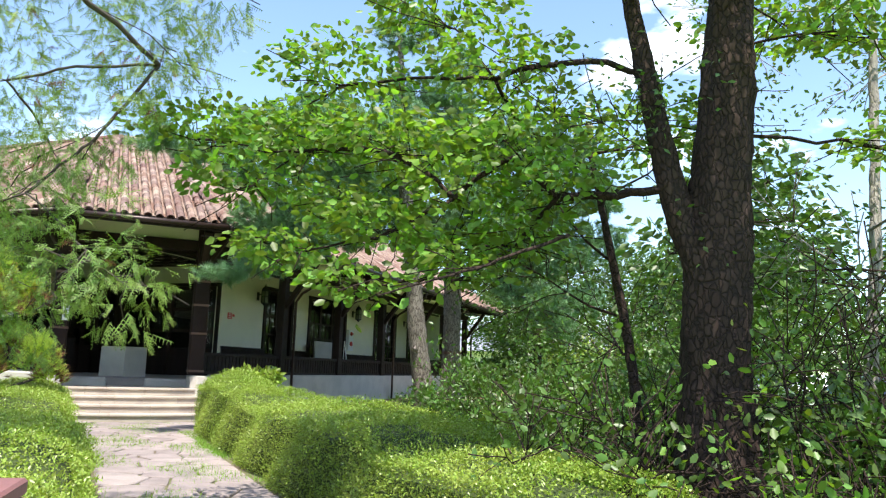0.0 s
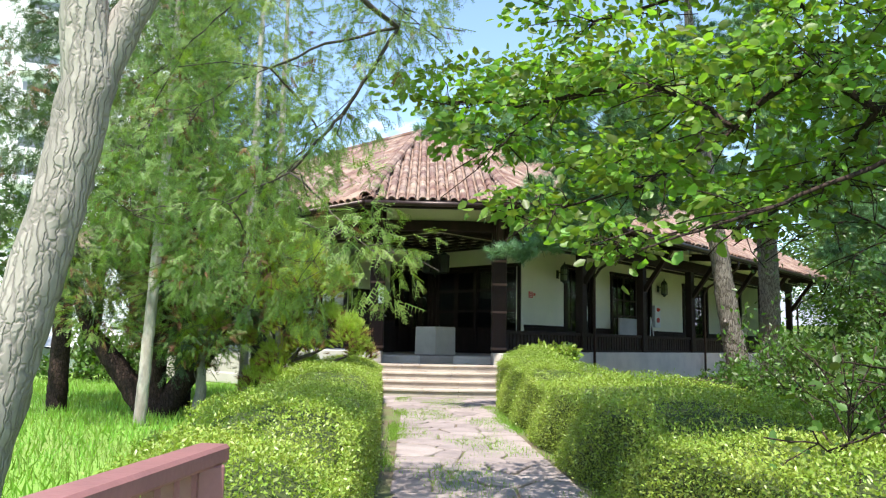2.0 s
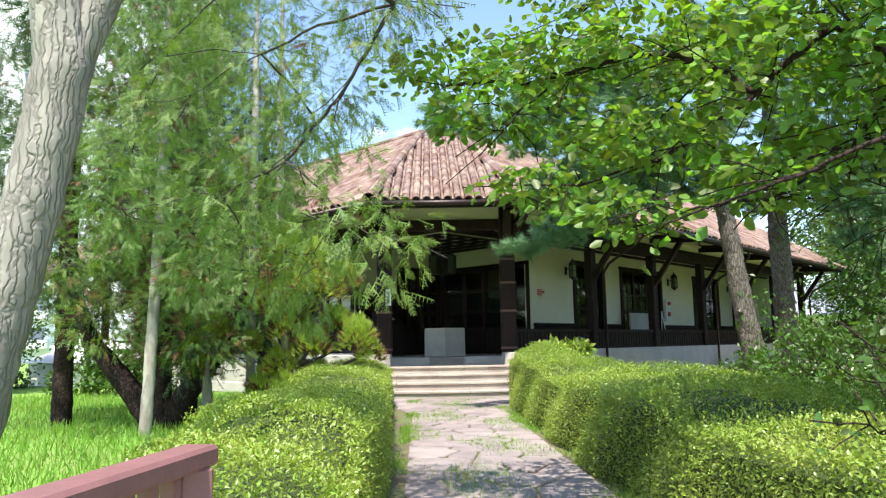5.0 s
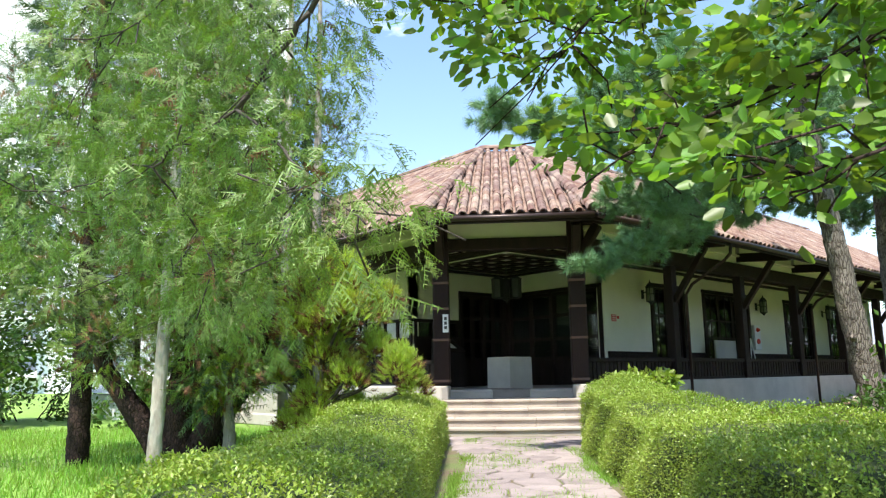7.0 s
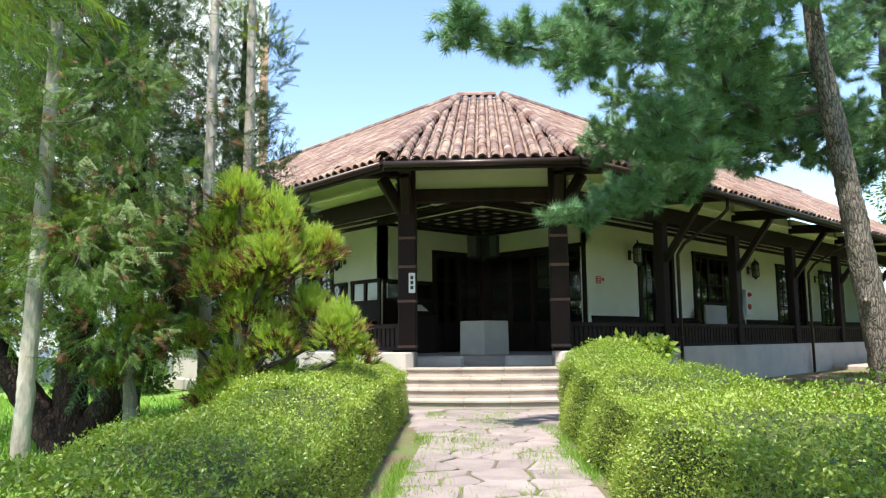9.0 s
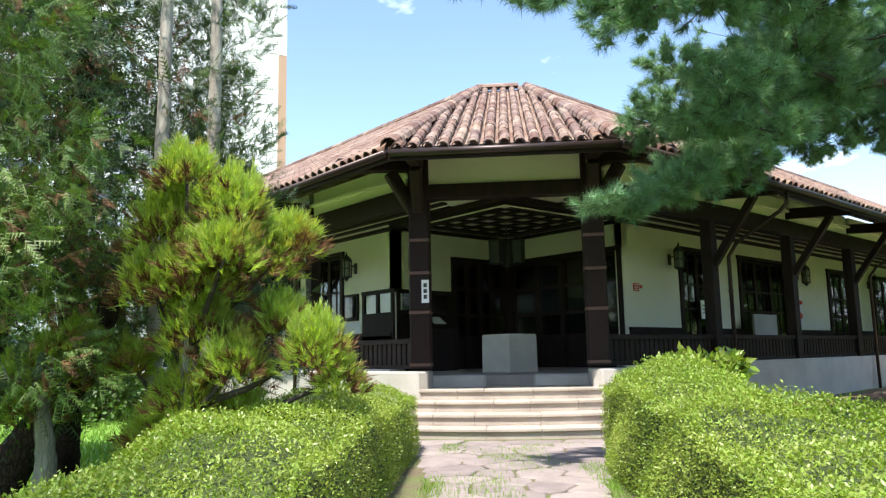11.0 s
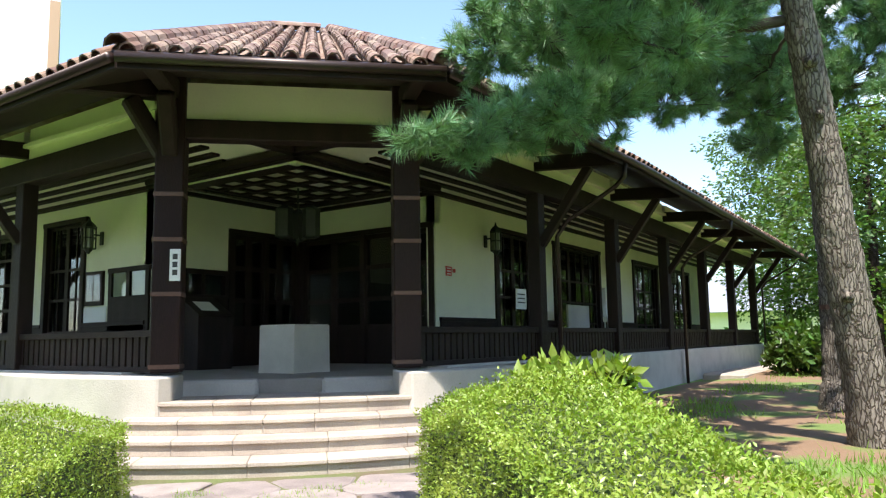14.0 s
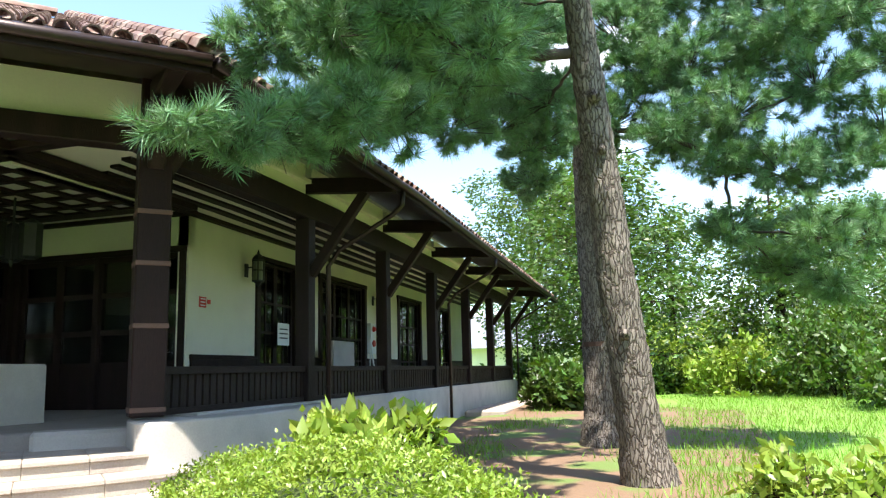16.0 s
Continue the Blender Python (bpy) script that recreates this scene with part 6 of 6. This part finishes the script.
# downpipes from the gutter, bent back to the posts
for side, y1 in (("r", 19.45), ("r", 26.45), ("r", 35.6), ("l", 19.45)):
    pipe = thing("downpipe", pt_s(side, BASEX + 0.12, y1, 0.1), "thin dark metal downpipe along a veranda post", "downpipe", "downpipes")
    g = G()
    g.tube([pt_s(side, *q) for q in ((-10.44, y1, 4.24), (-10.46, y1, 4.0), (-10.62, y1, 3.86), (-11.55, y1, 3.35), (-11.74, y1, 3.1), (-11.74, y1, 0.05))], [0.04] * 6, 8)
    part("pipe", g, GUTTER, pipe, "", 0, True)
    for z in (1.2, 2.4):
        q = pt_s(side, -11.74, y1, z)
        part("clip", G().tube([q - Vector((0, 0, 0.02)), q + Vector((0, 0, 0.02))], [0.05, 0.05], 8), GUTTER, pipe)

# plates, notices, alarm box
def plate(name, cat, label, x0, x1, y0, y1, z0, z1, mat, m=None):
    th = thing(name, ((x0 + x1) / 2, (y0 + y1) / 2, z0) if m is None else m @ Vector(((x0 + x1) / 2, (y0 + y1) / 2, z0)), label, cat)
    g = G()
    g.box(x0, x1, y0, y1, z0, z1, m)
    part("plate", g, mat, th, "", 0.003)
    return th


fs = plate("fire_sign", "sign", "small red and white extinguisher sign on the plaster", WX, WX + 0.012, 20.55, 20.78, 2.68, 2.88, RED)
for k in range(3):
    g = G()
    g.box(WX + 0.012, WX + 0.016, 20.59, 20.74, 2.83 - k * 0.06, 2.85 - k * 0.06)
    part("lettering", g, WHITEPAPER, fs)
g = G()
g.box(WX, WX + 0.012, 20.82, 20.92, 2.76, 2.84)
part("arrow_plate", g, RED, fs)
nb = plate("door_notice", "notice", "white printed notice on the dark door", WX + 0.062, WX + 0.07, 23.35, 23.85, 2.05, 2.55, WHITEPAPER)
for k in range(3):
    g = G()
    g.box(WX + 0.07, WX + 0.073, 23.43, 23.77, 2.40 - k * 0.1, 2.43 - k * 0.1)
    part("line", g, DARKINK, nb)
ab = plate("alarm_box", "alarm box", "upright white alarm box with red lamp and button", WX, WX + 0.14, 28.3, 28.7, 1.95, 2.85, WHITEPAPER)
g = G()
g.tube([(WX + 0.14, 28.5, 2.68), (WX + 0.22, 28.5, 2.68)], [0.09, 0.05], 10)
part("lamp", g, RED, ab, "red alarm lamp")
g = G()
g.tube([(WX + 0.14, 28.5, 2.25), (WX + 0.17, 28.5, 2.25)], [0.10, 0.10], 12)
part("button", g, RED, ab, "red button")
# name plate on the corner post
pm = Matrix.Translation(ax(0, -1.52)) @ Matrix.Rotation(radians(45), 4, "Z")
npl = plate("name_plate", "sign", "narrow cream upright plate with dark characters on the post", 0.04, 0.17, -0.205, -0.186, 2.12, 2.52, WHITEPAPER, pm)
for k in range(3):
    g = G()
    g.box(0.075, 0.135, -0.209, -0.205, 2.19 + k * 0.1, 2.26 + k * 0.1, pm)
    part("character", g, DARKINK, npl)
nt = plate("notice_board", "notice", "white paper notices under the small window", -21.35, -20.35, LYW - 0.02, LYW - 0.004, 1.72, 2.12, WHITEPAPER)
# standing desk with leaflets, easel sign, white box
desk = thing("reception_desk", (-18.0, 16.9, FLOOR_Z), "dark sloping reception desk with a pale leaflet", "desk")
g = G()
g.box(-18.35, -17.75, 16.5, 17.3, FLOOR_Z, 1.85)
g.add([(-18.35, 16.5, 1.85), (-17.7, 16.5, 1.85), (-17.7, 17.3, 1.85), (-18.35, 17.3, 1.85), (-18.35, 16.5, 2.25), (-18.35, 17.3, 2.25)], [(0, 1, 4), (1, 2, 5, 4), (2, 3, 5), (0, 4, 5, 3)])
part("body", g, WOOD, desk)
g = G()
g.add([(-17.85, 16.65, 1.96), (-17.85, 17.05, 1.96), (-18.15, 17.05, 2.145), (-18.15, 16.65, 2.145)], [(0, 1, 2, 3)])
part("leaflet", g, WHITEPAPER, desk)
box_ = plate("white_panel", "sign board", "grey-white board standing in front of the window", WX + 0.5, WX + 0.56, 25.1, 26.3, 1.3, 2.2, CONCRETE)
g = G()
for y in (25.2, 26.2):
    g.box(WX + 0.5, WX + 0.56, y - 0.04, y + 0.04, FLOOR_Z, 1.3)
part("leg", g, WOOD, box_)
ea = thing("easel", (WX + 0.8, 27.0, FLOOR_Z), "white folding easel on the veranda", "easel")
for q in ((26.75, 27.0), (27.25, 27.0)):
    g = G()
    g.beam((WX + 0.8, q[0], FLOOR_Z), (WX + 0.7, q[1], 2.3), 0.03, 0.03)
    part("leg", g, WHITEPAPER, ea)
# pebbles and bare stone strip by the far base
strip = G()
strip.box(-11.7, -10.6, 27.5, 35.0, 0.05, 0.31)
setting("gravel_strip", strip, STEP, "pale stone strip along the base", "paving", 0.05)
# road behind the cherry
road = G()
road.box(0.6, 13.0, 21.5, 36, -0.02, 0.012)
setting("road", road, BLUEGREY, "grey road beside the garden", "road")
# tying band round the pine stake
tie = thing("trunk_tie", (-7.75, 21.9, 1.75), "worn pale tie round the pine trunk", "tie")
g = G()
g.tube([(-7.745, 21.94, 1.74), (-7.745, 21.94, 1.82)], [0.295, 0.295], 14)
part("strap", g, BAND, tie)
# knots where limbs were sawn off the leaning pine
for (x, y, z, r) in ((-7.17, 16.93, 4.48, 0.085), (-7.13, 17.03, 3.86, 0.055), (-7.02, 17.27, 1.75, 0.07)):
    kn = thing("branch_knot", (x, y, z), "sawn branch knot with bark rim on the leaning pine", "knot", "knots on the pine")
    o = Vector((0.12, -1.0, 0.1)).normalized()
    c = Vector((x, y, z))
    g = G()
    r *= 0.75
    g.tube([c - o * 0.02, c + o * 0.04, c + o * 0.05, c + o * 0.03, c + o * 0.02], [r * 1.3, r, r * 0.85, r * 0.55, r * 0.3], 14)
    part("ring", g, BARK, kn, "", 0, True)

# ---- the long wing opens by a little more than a right angle ----
def bend(v):
    if v[1] <= IY or v[0] < -19.0:
        return v
    u = v[1] - IY
    u *= 1 + 0.19 * (1 - math.exp(-u / 5.5))
    return (v[0] - 0.04 * u, IY + u, v[2])


WING = ("house", "roof", "downpipe", "wall_lantern", "fire_sign", "door_notice", "alarm_box", "white_panel", "easel", "ceiling", "gravel_strip")
for ob in list(scene.objects):
    top = ob
    while top.parent is not None:
        top = top.parent
    if ob.type != "MESH" or top.name.split(".")[0] not in WING or ob.data.users > 1:
        continue
    ys = [v.co.y for v in ob.data.vertices if v.co.x > -19.0]
    if not ys or max(ys) <= IY:
        continue
    if min(ys) < IY - 0.5 and len(ob.data.vertices) < 400:
        bm = bmesh.new()
        bm.from_mesh(ob.data)
        bmesh.ops.bisect_plane(bm, geom=bm.verts[:] + bm.edges[:] + bm.faces[:], plane_co=(0, IY, 0), plane_no=(0, 1, 0))
        bm.to_mesh(ob.data)
        bm.free()
    for v in ob.data.vertices:
        v.co = bend(tuple(v.co))
    ob.data.update()
